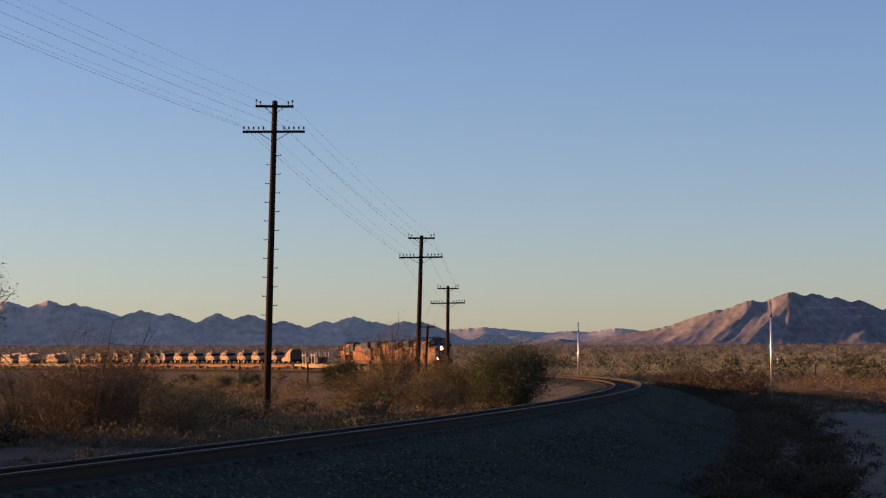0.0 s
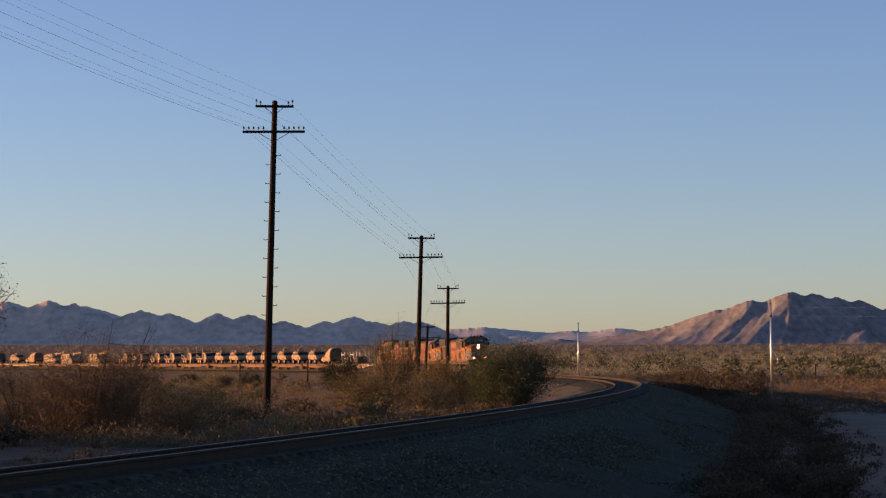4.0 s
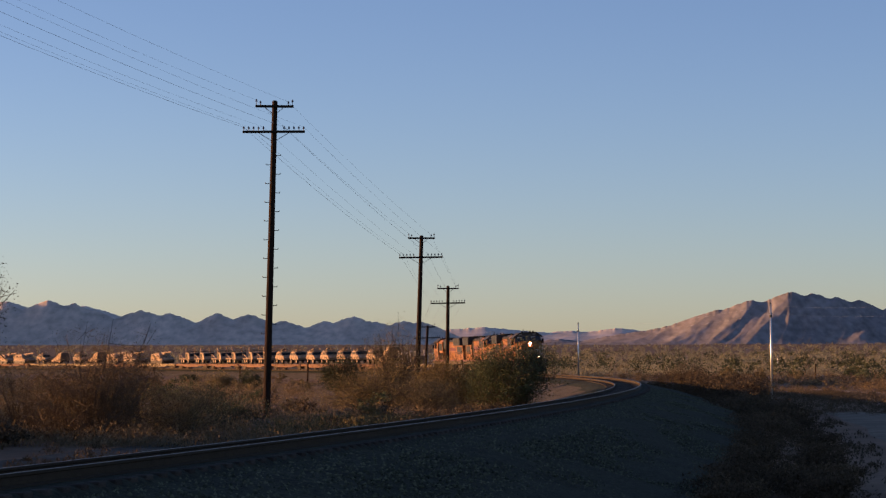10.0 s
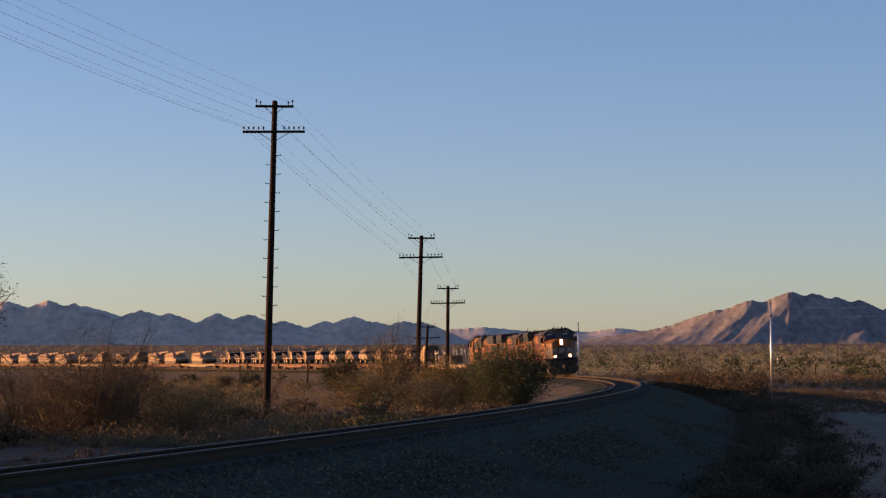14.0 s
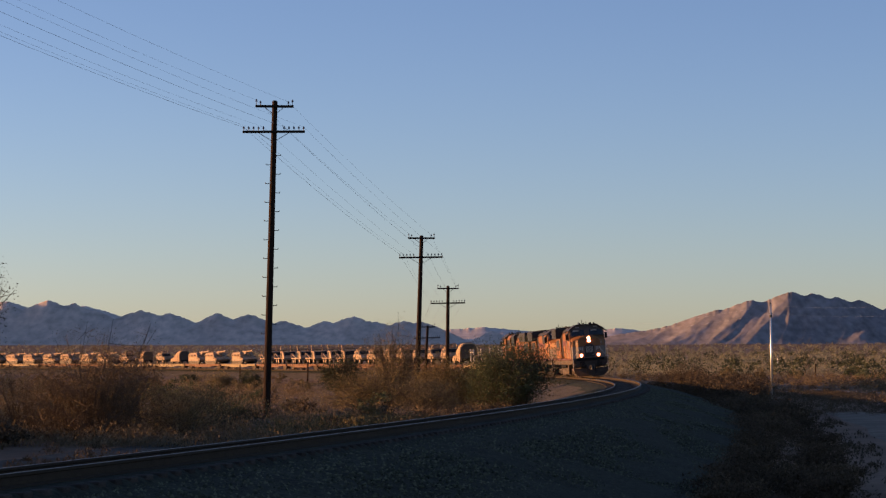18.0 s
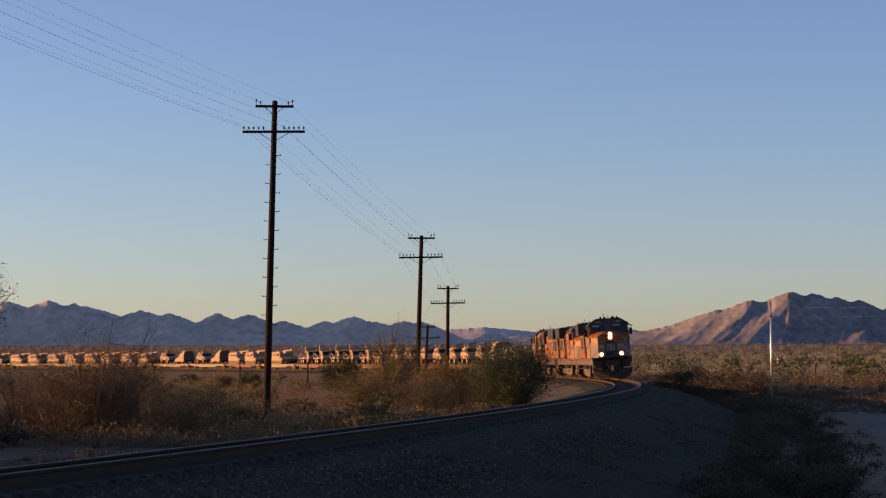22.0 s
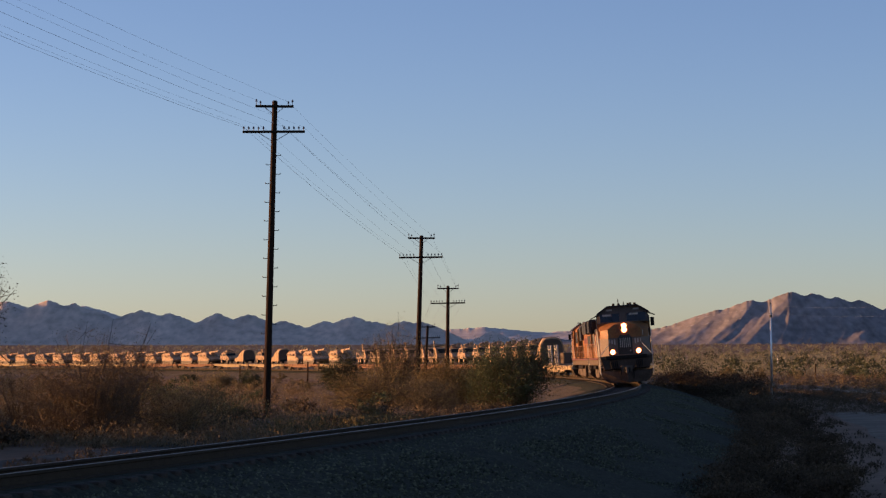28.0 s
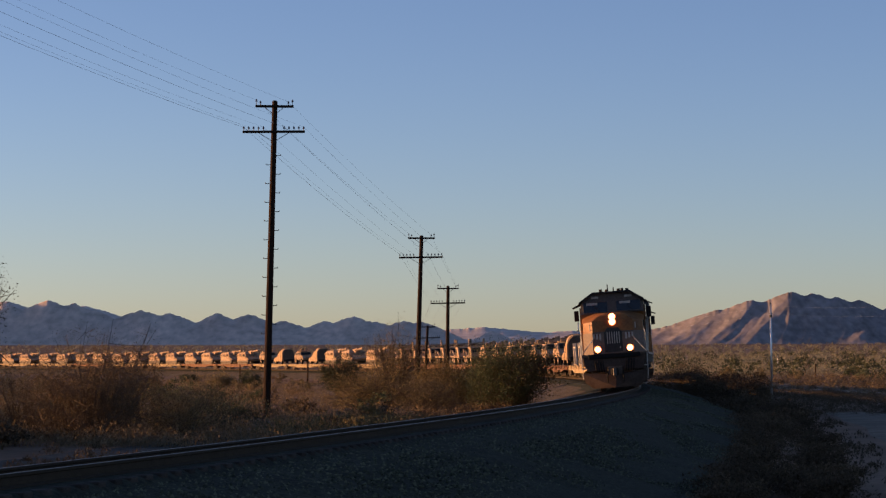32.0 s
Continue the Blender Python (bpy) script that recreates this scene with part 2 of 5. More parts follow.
def on_track(s, bogie):
    """The pose of a vehicle with its middle at s, its front towards the camera's side."""
    back, front = track(s + bogie), track(s - bogie)
    f = (front - back).normalized()
    th = np.interp(s, _s, _th)
    up = Vector((-math.cos(th) * CANT / 1.5, math.sin(th) * CANT / 1.5, 1)).normalized()
    left = up.cross(f).normalized()
    up = f.cross(left)
    m = Matrix((f, left, up)).transposed().to_4x4()
    m.translation = (back + front) / 2
    return m


def lateral(x, y):
    """Metres outside the track's middle, for arrays."""
    x, y = np.asarray(x, float), np.asarray(y, float)
    out = np.empty(x.shape)
    fx, fy, fo = x.reshape(-1), y.reshape(-1), out.reshape(-1)
    for a in range(0, len(fx), 4000):
        dx, dy = fx[a:a + 4000, None] - _x[None, ::4], fy[a:a + 4000, None] - _y[None, ::4]
        j = (dx * dx + dy * dy).argmin(1)
        k = np.arange(len(j))
        t = _th[::4][j]
        side = dx[k, j] * np.cos(t) - dy[k, j] * np.sin(t)
        fo[a:a + 4000] = np.sign(side) * np.sqrt(dx[k, j] ** 2 + dy[k, j] ** 2)
    return out


# ---- ground ----
def bumps(x, y):
    return (np.sin(x * 0.31 + 1.3 * np.sin(y * 0.11)) * np.sin(y * 0.27 + 0.8 * np.sin(x * 0.17)) * 0.5
            + np.sin(x * 0.093 + y * 0.05) * np.sin(y * 0.071 - x * 0.03) * 0.5)


def ground_z(x, y):
    """The desert floor: flat beside the line, rising slowly towards the ranges."""
    x, y = np.asarray(x, float), np.asarray(y, float)
    lat = lateral(x, y)
    rise = np.maximum(0, np.hypot(x + 667, y - 184) - 680 - 30)
    z = -1.45 + 0.0116 * rise ** 2 / (rise + 60)
    z += np.clip((np.abs(lat) - 14) / 20, 0, 1) * 0.16 * bumps(x, y)
    r = np.hypot(x, y)
    z += np.clip((42 - r) / 30, 0, 1) * 1.1 * np.clip((lat - 6.5) / 2, 0, 1)
    z += np.clip((-lat - 9) / 25, 0, 1) * np.clip((260 - y) / 120, 0, 1) * 0.25
    # unseen low swell added outside the view, towards the sun, to shade the foreground
    z += (7.45 + 1.35 * np.exp(-((y - 114) / 15) ** 2)) * np.exp(-((x + 105) / 30) ** 2) * 0.5 * (1 - np.tanh((y - 131) / 6))
    return z


az = np.radians(np.concatenate([np.linspace(-180, -26, 50), np.linspace(-25, 25, 220), np.linspace(26, 180, 50)]))
rad = np.concatenate([np.linspace(0.0, 30, 17), np.geomspace(32, 5200, 170)])
gx, gy = rad[:, None] * np.sin(az)[None], rad[:, None] * np.cos(az)[None]
ground = grid_mesh("ground", np.stack([gx, gy, ground_z(gx, gy)], -1), SOIL)
tagged(ground, "flat reddish-brown desert soil with stones and stains", "ground", kind="structure")

# ---- the embankment, with its shoulders of crushed stone ----
PROFILE = [(-7.2, -1.75), (-6.2, -1.42), (-4.6, -1.02), (-3.2, -0.62), (-2.2, -0.27), (-1.75, -0.18), (-1.0, -0.162), (-0.75, -0.165), (0, -0.19), (0.75, -0.165), (1.0, -0.18),
           (1.2, -0.20), (1.38, -0.30), (1.75, -0.33), (2.3, -0.40), (3.2, -0.60), (4.2, -0.88), (5.2, -1.16), (6.3, -1.42), (7.4, -1.75)]
bed_s = np.concatenate([np.arange(-110, 260, 0.6), np.arange(260, 890, 4.0)])
bed = np.empty((len(bed_s), len(PROFILE), 3))
for i, s in enumerate(bed_s):
    for j, (lat, h) in enumerate(PROFILE):
        away = max(0.0, abs(lat) - 1.9)
        wob = 0.06 * min(1, away) * noise.noise((s * 0.35, lat * 0.6, 2.0)) + 0.03 * min(1, away) * noise.noise((s * 1.7, lat * 1.9, 7.0))
        lift = CANT / 2 + CANT / 1.5 * max(-2.0, min(1.3, lat)) * max(0.0, 1 - max(0.0, abs(lat) - 2) / 4.5)
        p = beside(s, lat + 0.4 * min(1, away) * noise.noise((s * 0.13, lat, 4.0)), h + lift + wob)
        bed[i, j] = p
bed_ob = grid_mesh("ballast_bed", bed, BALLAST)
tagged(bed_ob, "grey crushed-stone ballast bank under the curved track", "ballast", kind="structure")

# ---- dirt road beside the bank ----
road_s = np.arange(-20, 104, 1.5)
road = np.empty((len(road_s), 6, 3))
for i, s in enumerate(road_s):
    for j, w in enumerate((-1, -0.6, -0.2, 0.2, 0.6, 1)):
        q = beside(s, 12.6 + w * (2.5 + 0.5 * noise.noise((s * 0.1, w * 3, 1))), 0)
        road[i, j] = q
road[:, :, 2] = ground_z(road[:, :, 0], road[:, :, 1]) + np.array([-0.06, 0.02, 0.05, 0.05, 0.02, -0.06])
tagged(grid_mesh("dirt_road", road, DUST), "pale dusty track road that runs out in the brush", "road", kind="structure")

# sandy soil washed over the inner slope of the bank, and a pale sandy strip beyond the road
def strip(name, label, category, s0, s1, step, lats, level, material, rag):
    ss = np.arange(s0, s1, step)
    pts = np.empty((len(ss), len(lats), 3))
    for i, s in enumerate(ss):
        for j, lat in enumerate(lats):
            edge = j in (0, len(lats) - 1)
            pts[i, j] = beside(s, lat + (rag * noise.noise((s * 0.11, j * 3.0, 8.0)) if edge else 0), 0)
            pts[i, j, 2] = level(pts[i, j, 0], pts[i, j, 1], lat) + (-0.05 if edge else 0.03 + 0.05 * noise.noise((s * 0.5, lat, 3.0)))
    return tagged(grid_mesh(name, pts, material), label, category, kind="structure")


def slope_z(x, y, lat):
    q = np.interp(lat, [a for a, b in PROFILE], [b for a, b in PROFILE])
    return q + CANT / 2 + CANT / 1.5 * max(-2.0, lat) * max(0.0, 1 - max(0.0, abs(lat) - 2) / 4.5) + 0.03


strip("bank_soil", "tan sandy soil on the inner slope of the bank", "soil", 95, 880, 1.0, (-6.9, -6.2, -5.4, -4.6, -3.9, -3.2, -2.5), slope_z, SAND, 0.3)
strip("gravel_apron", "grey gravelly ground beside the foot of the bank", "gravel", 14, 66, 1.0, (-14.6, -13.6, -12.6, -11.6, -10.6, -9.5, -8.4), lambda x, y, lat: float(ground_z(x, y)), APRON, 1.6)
strip("sandy_wash", "pale sandy wash among the low brush", "soil", 120, 330, 2.0, (25.0, 26.0, 27.2, 28.2), lambda x, y, lat: float(ground_z(x, y)), PALE, 1.8)
strip("sandy_strip", "pale bare sand strip beyond the dirt road", "soil", 110, 300, 2.0, (18.6, 19.4, 20.2, 21.0), lambda x, y, lat: float(ground_z(x, y)), PALE, 1.2)

# ---- the ranges on the horizon: peaks by bearing, height and breadth, in thousandths of the distance ----
LEFT_PEAKS = [(-175.4, 27.9, 37.6), (-164.1, 26.6, 30.1), (-191.7, 25.3, 30.1), (-214.3, 26.9, 40.2), (-155.3, 23.8, 27.6), (-134.0, 23.3, 37.6),
              (-121.5, 22.1, 30.1), (-100.1, 22.1, 23.8), (-86.3, 21.6, 27.6), (-71.3, 18.6, 27.6), (-52.4, 18.6, 21.3), (-39.9, 20.6, 27.6),
              (-29.9, 18.3, 25.1), (-17.3, 18.6, 25.1), (-9.8, 18.3, 22.6), (22.1, 14.1, 11.3), (-246.9, 28.1, 50.2)]
# unseen peaks added left of the view to keep sun off the left range
SHADE_PEAKS = [(-292.0, 43.0, 46.0), (-350.0, 55.0, 86.0), (-430.0, 52.0, 90.0)]
FAR_PEAKS = [(-194.2, 27.6, 45.2), (-159.1, 25.3, 45.2), (4.0, 14.8, 57.7), (17.8, 15.8, 60.2), (39.1, 13.8, 50.2), (56.7, 14.1, 50.2),
             (78.0, 15.3, 40.2), (104.4, 13.6, 50.2)]
RIGHT_PEAKS = [(51.7, 10.5, 17.6), (96.9, 15.1, 42.7), (108.2, 17.8, 40.2), (123.2, 23.6, 42.7), (137.0, 27.9, 42.7), (154.6, 31.6, 47.7),
               (164.6, 30.9, 45.2), (174.7, 29.4, 37.6), (184.7, 28.1, 35.1), (204.8, 28.6, 30.1), (224.8, 26.1, 40.2), (255.0, 20.6, 50.2)]


def mountain_range(name, label, peaks, near, deep, foot, material, rough, relief):
    """A range of eroded ridges; spurs run down from its crest to the foot."""
    lo, hi = min(p[0] - p[2] for p in peaks), max(p[0] + p[2] for p in peaks)
    cols, rows = int((hi - lo) / 0.55), 56
    us = np.linspace(lo, hi, cols)
    crest, crag = np.zeros(cols), np.zeros(cols)
    for b, e, w in peaks:
        crest = np.maximum(crest, (e - foot) * np.maximum(0, 1 - (np.abs(us - b) / w) ** 1.2))
    for j, u in enumerate(us):
        crag[j] = noise.noise((u * 0.45, 1.0, near * 0.01)) + 0.6 * noise.noise((u * 1.1, 4.0, near * 0.01)) + 0.35 * noise.noise((u * 2.3, 6.0, near * 0.01))
    pts = np.empty((rows, cols, 3))
    for i in range(rows):
        v = i / (rows - 1)
        f = v / 0.66 if v < 0.66 else max(0.0, 1 - (v - 0.66) / 0.34)
        wide = 0.3 + 22.0 * (1 - f)
        w = np.exp(-((us[:, None] - us[None]) / wide) ** 2)
        row = (w * crest[None]).sum(1) / w.sum(1) + rough * np.minimum(1.0, crest / 3) * crag * f ** 10
        d = near + deep * v
        for j in range(cols):
            x = us[j] / 1000 * d
            across = x - 0.1 * d - 0.3 * (d - near)
            ridge = noise.ridged_multi_fractal((across / 130, d / 480, near * 0.37), 0.9, 2.1, 5.0, 0.9, 2.0) / 2.0 - 0.55
            bulge = noise.noise((across / 240, d / 420, near * 0.11))
            body = f ** 1.15 + relief * (0.30 * ridge + 0.16 * bulge) * (f * (1 - f)) ** 0.7 * 2.0
            pts[i, j] = (x, d, EYE[2] + d * (foot + max(0.0, row[j]) * max(0.0, body)) / 1000 - 6 * (1 - f))
    ob = grid_mesh(name, pts, material, smooth=True)
    return tagged(ob, label, "mountains", kind="structure")


mountain_range("backdrop_range_left", "bare rocky desert mountain range, rock paled to stand for evening haze", LEFT_PEAKS, 3500, 300, 8.6, HAZED_ROCK, 0.5, 0.35)
mountain_range("backdrop_range_side", "unseen range added towards the sun to shade the left range", SHADE_PEAKS, 3350, 950, 8.6, HAZED_ROCK, 0.5, 0.7)
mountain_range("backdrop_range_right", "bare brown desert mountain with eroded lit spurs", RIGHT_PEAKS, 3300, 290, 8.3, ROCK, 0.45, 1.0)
mountain_range("backdrop_range_far", "low mountain range far beyond the plain, rock paled to stand for haze", FAR_PEAKS, 4550, 350, 9.0, ROCK_FAR, 0.3, 0.6)

# ---- rails and ties ----
line = thing("railway_track", "single curved track with worn steel rails on dark ties", "railway track")
RAIL = [(-0.075, -0.172), (0.075, -0.172), (0.075, -0.16), (0.012, -0.135), (0.012, -0.05), (0.036, -0.038), (0.036, -0.006), (-0.036, -0.006), (-0.036, -0.038), (-0.012, -0.05), (-0.012, -0.135), (-0.075, -0.16)]
HEAD = [(-0.034, -0.0055), (0.034, -0.0055), (0.03, 0.0), (-0.03, 0.0)]
rail_s = np.concatenate([np.arange(-110, 300, 1.0), np.arange(300, 888, 3.0)])
for lat in (-0.753, 0.753):
    rail = None
    for nm, outline, material in (("rail", RAIL, RAIL_SIDE), ("rail_head", HEAD, RAIL_HEAD)):
        sh, n = Shape(), len(outline)
        for s in rail_s:
            sh.v += [tuple(track(s, lat + a, b)) for a, b in outline]
        for i in range(len(rail_s) - 1):
            sh.f += [(i * n + k, i * n + (k + 1) % n, (i + 1) * n + (k + 1) % n, (i + 1) * n + k) for k in range(n)]
        ob = part(nm, sh, material, rail or line, "rust-brown rail web and foot" if rail is None else "bright worn running surface")
        rail = rail or ob

# ---- poles ----
def pole_line_arm(sh, z, length, m):
    sh.box(-length / 2, length / 2, -0.055, 0.055, z - 0.06, z + 0.06, 0.012, m)


def wooden_pole(label, x, y, z_top, z_low, z_high, lean, turn, steps, reach=(3.05, 1.87), foot=None):
    """A two-armed line pole; returns the wire points on its arms."""
    base_z = float(ground_z(x, y)) - 0.05 if foot is None else foot
    h = z_top - base_z
    ob = thing("utility_pole", label, "utility pole", "poles of the line", Matrix.Translation((x - lean, y, base_z)))
    tilt = Vector((lean, 0, h))
    at = lambda z: tilt * ((z - base_z) / h)
    part("shaft", Shape().tube((0, 0, 0), tilt, 0.19, 0.135, 14).tube(tilt, tilt * (1 + 0.05 / h), 0.135, 0.09, 14), POLE_WOOD, ob)
    wires = []
    for k, (z, length) in enumerate(((z_low, reach[0]), (z_high, reach[1]))):
        m = Matrix.Translation(at(z) + Vector((0, -0.17, 0))) @ pose(0, 0, 0, 0, -1.0 + 0.7 * k, turn)
        sh = Shape()
        pole_line_arm(sh, 0, length, m)
        arm = part("crossarm", sh, ARM_WOOD, ob)
        for side in (-1, 1):
            a, b = m @ Vector((side * length * 0.24, 0.06, -0.05)), at(z - (0.5 if k == 0 else 0.42)) + Vector((0, -0.14, 0))
            part("brace", Shape().tube(a, b, 0.016, 0.016, 5), IRON, ob, "flat iron arm brace")
        spots = [length / 2 - 0.06 - i * 0.24 for i in range(5)] if k == 0 else [length / 2 - 0.05, length / 2 - 0.25]
        for side in (-1, 1):
            for i, q in enumerate(spots):
                tall = 0.0 if k == 0 else (0.08 if i == 0 else 0.0)
                p, tip = m @ Vector((side * q, 0, 0.06)), m @ Vector((side * q, 0, 0.17 + tall))
                pin = part("pin", Shape().tube(p, tip, 0.014, 0.014, 5), IRON, ob)
                sh = Shape().tube(tip - Vector((0, 0, 0.03)), tip + Vector((0, 0, 0.05)), 0.05, 0.045, 8).tube(tip + Vector((0, 0, 0.05)), tip + Vector((0, 0, 0.1)), 0.035, 0.02, 8)
                part("insulator", sh, PORCELAIN, pin, "brown glazed insulator")
                wires.append(ob.matrix_basis @ (tip + Vector((0, 0, 0.06))))
    if steps:
        for i in range(20):
            z = z_high - 2.4 - i * 0.46
            if z < base_z + 2.2:
                break
            p, side = at(z), (-1 if i % 2 else 1)
            part("step", Shape().tube(p + Vector((side * 0.1, 0, 0)), p + Vector((side * 0.36, 0, 0.0)), 0.018, 0.018, 5).tube(p + Vector((side * 0.35, 0, 0)), p + Vector((side * 0.36, 0, 0.06)), 0.018, 0.018, 5), IRON, ob)
    return wires


LINE = [
    wooden_pole("dark tarred wooden pole with two crossarms", -18.5, 66, 15.15, 13.65, 14.9, 0.2, 14, False),
    wooden_pole("tall dark tarred wooden pole with climbing steps and two crossarms", -8.25, 110, 14.12, 12.62, 13.87, 0.36, 8, True),
    wooden_pole("dark wooden pole with two crossarms behind the brush", -1.5, 157, 10.15, 8.66, 10.0, 0.33, 4, False),
    wooden_pole("brown wooden pole with two crossarms beyond the bushes", 0.45, 198, 8.04, 6.55, 7.84, 0.1, 0, False),
    wooden_pole("short brown wooden pole with two crossarms by the track", -1.75, 258, 5.54, 4.15, 5.4, 0.35, -5, False, (3.0, 1.7)),
]
for a, b in zip(LINE, LINE[1:]):
    for i, (p, q) in enumerate(zip(a, b)):
        if i not in (0, 1, 4, 5, 9, 10, 13):
            continue
        sag = 0.004 * (q - p).length * (1.0 if i % 2 else 1.25)
        pts = [p.lerp(q, k / 14) - Vector((0, 0, 4 * sag * (k / 14) * (1 - k / 14))) for k in range(15)]
        w = new("line_wire", Shape().path(pts, 0.0058 if i in (0, 9) else 0.0038, 4).data("line_wire", WIRE))
        tagged(w, "thin dark weathered line wire hung between poles", "wire", "wires of the pole line")


def steel_pole(label, x, y, z_top, lean):
    base = float(ground_z(x, y)) - 0.05
    ob = thing("metal_pole", label, "utility pole", "bare metal poles", Matrix.Translation((x, y, base)))
    top = Vector((lean, 0, z_top - base))
    part("shaft", Shape().tube((0, 0, 0), top, 0.085, 0.065, 16), GALV, ob, smooth=True)
    part("collar", Shape().tube(top * 0.86, top * 0.885, 0.095, 0.095, 14), IRON, ob, "dark clamp band")
    part("cap", Shape().tube(top, top * 1.008, 0.09, 0.05, 14), IRON, ob)
    sh = Shape()
    for k in (0.9, 0.985):
        sh.box(-0.12, 0.12, -0.03, 0.03, -0.03, 0.03, 0, Matrix.Translation(top * k))
    part("bracket", sh, IRON, ob)
    return [ob.matrix_basis @ (top * k) for k in (0.9, 0.985)]


STEEL = [steel_pole("slender pale galvanised steel pole standing in the desert", 31.0, 108, 5.3, 0.0),
         steel_pole("slender pale galvanised steel pole beside the dirt road", 24.35, 167, 5.69, -0.06),
         steel_pole("slender pale galvanised steel pole beyond the bank", 16.8, 280, 6.25, 0.0)]
for a, b in zip(STEEL, STEEL[1:]):
    for p, q in zip(a, b):
        pts = [p.lerp(q, k / 12) - Vector((0, 0, 2.4 * (k / 12) * (1 - k / 12))) for k in range(13)]
        w = new("line_wire", Shape().path(pts, 0.0028, 4).data("line_wire", STEEL_WIRE))
        tagged(w, "thin bright steel wire hung between metal poles", "wire", "wires of the metal poles")


def short_post(label, x, y, h, r, material):
    ob = thing("marker_post", label, "post", "posts beside the line", Matrix.Translation((x, y, float(ground_z(x, y)) - 0.05)))
    part("shaft", Shape().tube((0, 0, 0), (0.03, 0, h), r, r * 0.8, 10), material, ob)
    part("cap", Shape().tube((0.03, 0, h), (0.03, 0, h + 0.04), r * 0.9, r * 0.5, 10), material, ob)


short_post("dark brown wooden post in the dry brush", -13.1, 218, 2.75, 0.09, POLE_WOOD)
short_post("dark brown wooden post on the red earth", -21.9, 243, 2.5, 0.08, POLE_WOOD)
short_post("dark charred post in the desert scrub", 57.0, 345, 2.4, 0.12, POLE_WOOD)
short_post("white marker post among the desert shrubs", 89.0, 600, 3.2, 0.13, GALV)

# ---- plants ----
rng = np.random.default_rng(7)


def leaf_quads(points, size, r, upright=0.0, thin=0.55):
    n = len(points)
    a = r.normal(size=(n, 3))
    a[:, 2] += upright
    a /= np.linalg.norm(a, axis=1)[:, None]
    b = np.cross(a, r.normal(size=(n, 3)))
    b /= np.linalg.norm(b, axis=1)[:, None]
    s = size * r.uniform(0.5, 1.4, n)[:, None]
    a, b = a * s, b * s * thin
    return np.stack([points - a * 0.9, points + b, points + a, points - b], 1)


def bush_meshes(seed, h, w, stems, leaves, size, leaf, spread=0.75, bare=0.15, upright=0.3, low=0.45, thin=0.36):
    """Stems that fork from the root, and leaves in clumps round their outer ends."""
    r = np.random.default_rng(seed)
    sh, ends = Shape(), []
    for i in range(stems):
        ang, out = r.uniform(0, 2 * math.pi), r.uniform(0.1, 1.0) ** 0.6 * w / 2
        lobe = 0.86 + 0.17 * math.sin(ang * 3 + seed) + 0.1 * math.sin(ang * 7 + 2 * seed)
        out *= lobe
        tip = Vector((math.cos(ang) * out, math.sin(ang) * out, h * lobe * (low + (1.06 - low) * r.random() ** 0.8) * (1 - 0.35 * (out / (w / 2)) ** 2)))
        root = Vector((math.cos(ang), math.sin(ang), 0)) * w * 0.06
        mid = root.lerp(tip, 0.5) + Vector((0, 0, h * 0.08)) + Vector(r.normal(size=3) * 0.05 * w)
        thick = 0.0075 * h
        sh.tube(root, mid, thick, thick * 0.6, 4, False).tube(mid, tip, thick * 0.6, thick * 0.2, 4, False)
        ends.append((mid, tip))
        for k in range(3):
            p = mid.lerp(tip, r.uniform(0.1, 0.8))
            q = p + Vector(r.normal(size=3) * (0.13 * w, 0.13 * w, 0.1 * h)) + Vector((0, 0, 0.08 * h))
            q.z = min(max(q.z, 0.05), h * (0.96 - 0.3 * min(1.0, math.hypot(q.x, q.y) / (w / 2)) ** 2))
            sh.tube(p, q, thick * 0.4, thick * 0.12, 3, False)
            ends.append((p, q))
    e = np.array([[*a, *b] for a, b in ends])
    pick = r.integers(0, len(e), leaves)
    t = r.uniform(bare, 1.0, leaves)[:, None]
    pts = e[pick, :3] * (1 - t) + e[pick, 3:] * t + np.clip(r.normal(size=(leaves, 3)), -1.0, 1.0) * np.array([0.034 * w, 0.034 * w, 0.034 * h]) * spread
    pts[:, 2] = np.clip(pts[:, 2], 0.03, h * 1.05)
    return sh.data("trunk", TWIG), cards("crown", leaf_quads(pts, size * 1.15, r, upright, thin), leaf)


def plant(name, label, meshes, x, y, turn=0.0, size=1.0, group="", sink=0.03, category="shrub"):
    ob = thing(name, label, category, group, Matrix.Translation((x, y, float(ground_z(x, y)) - sink)) @ pose(0, 0, 0, 0, 0, turn) @ Matrix.Diagonal((size, size, size, 1)))
    for nm, me in zip(("trunk", "crown"), meshes):
        k = new(nm, me)
        k.parent = ob
    return ob


# the bushes that stand out
plant("palo_verde_bush", "dense dark green palo verde bush beside the track", bush_meshes(1, 4.6, 6.0, 150, 50000, 0.046, GREEN, 2.4, 0.0, low=0.22), 3.7, 128)
plant("palo_verde_bush", "olive green bush with loose feathery twigs", bush_meshes(2, 3.7, 5.4, 110, 24000, 0.04, YELLOW, 2.5, 0.0, low=0.2), 0.5, 131)
plant("desert_bush", "sparse yellow-green bush with long upright twigs", bush_meshes(3, 5.6, 4.6, 100, 14000, 0.033, YELLOW, 2.4, 0.05, low=0.2), -2.9, 136)
plant("desert_bush", "loose yellow-green bush by the wooden pole", bush_meshes(4, 3.2, 5.4, 100, 15000, 0.034, YELLOW, 2.4, 0.0, low=0.15), -3.7, 120)
plant("desert_bush", "low olive bush at the foot of the bank", bush_meshes(10, 2.4, 4.6, 90, 15000, 0.03, OLIVE, 2.4, 0.0, low=0.15), -0.8, 118)
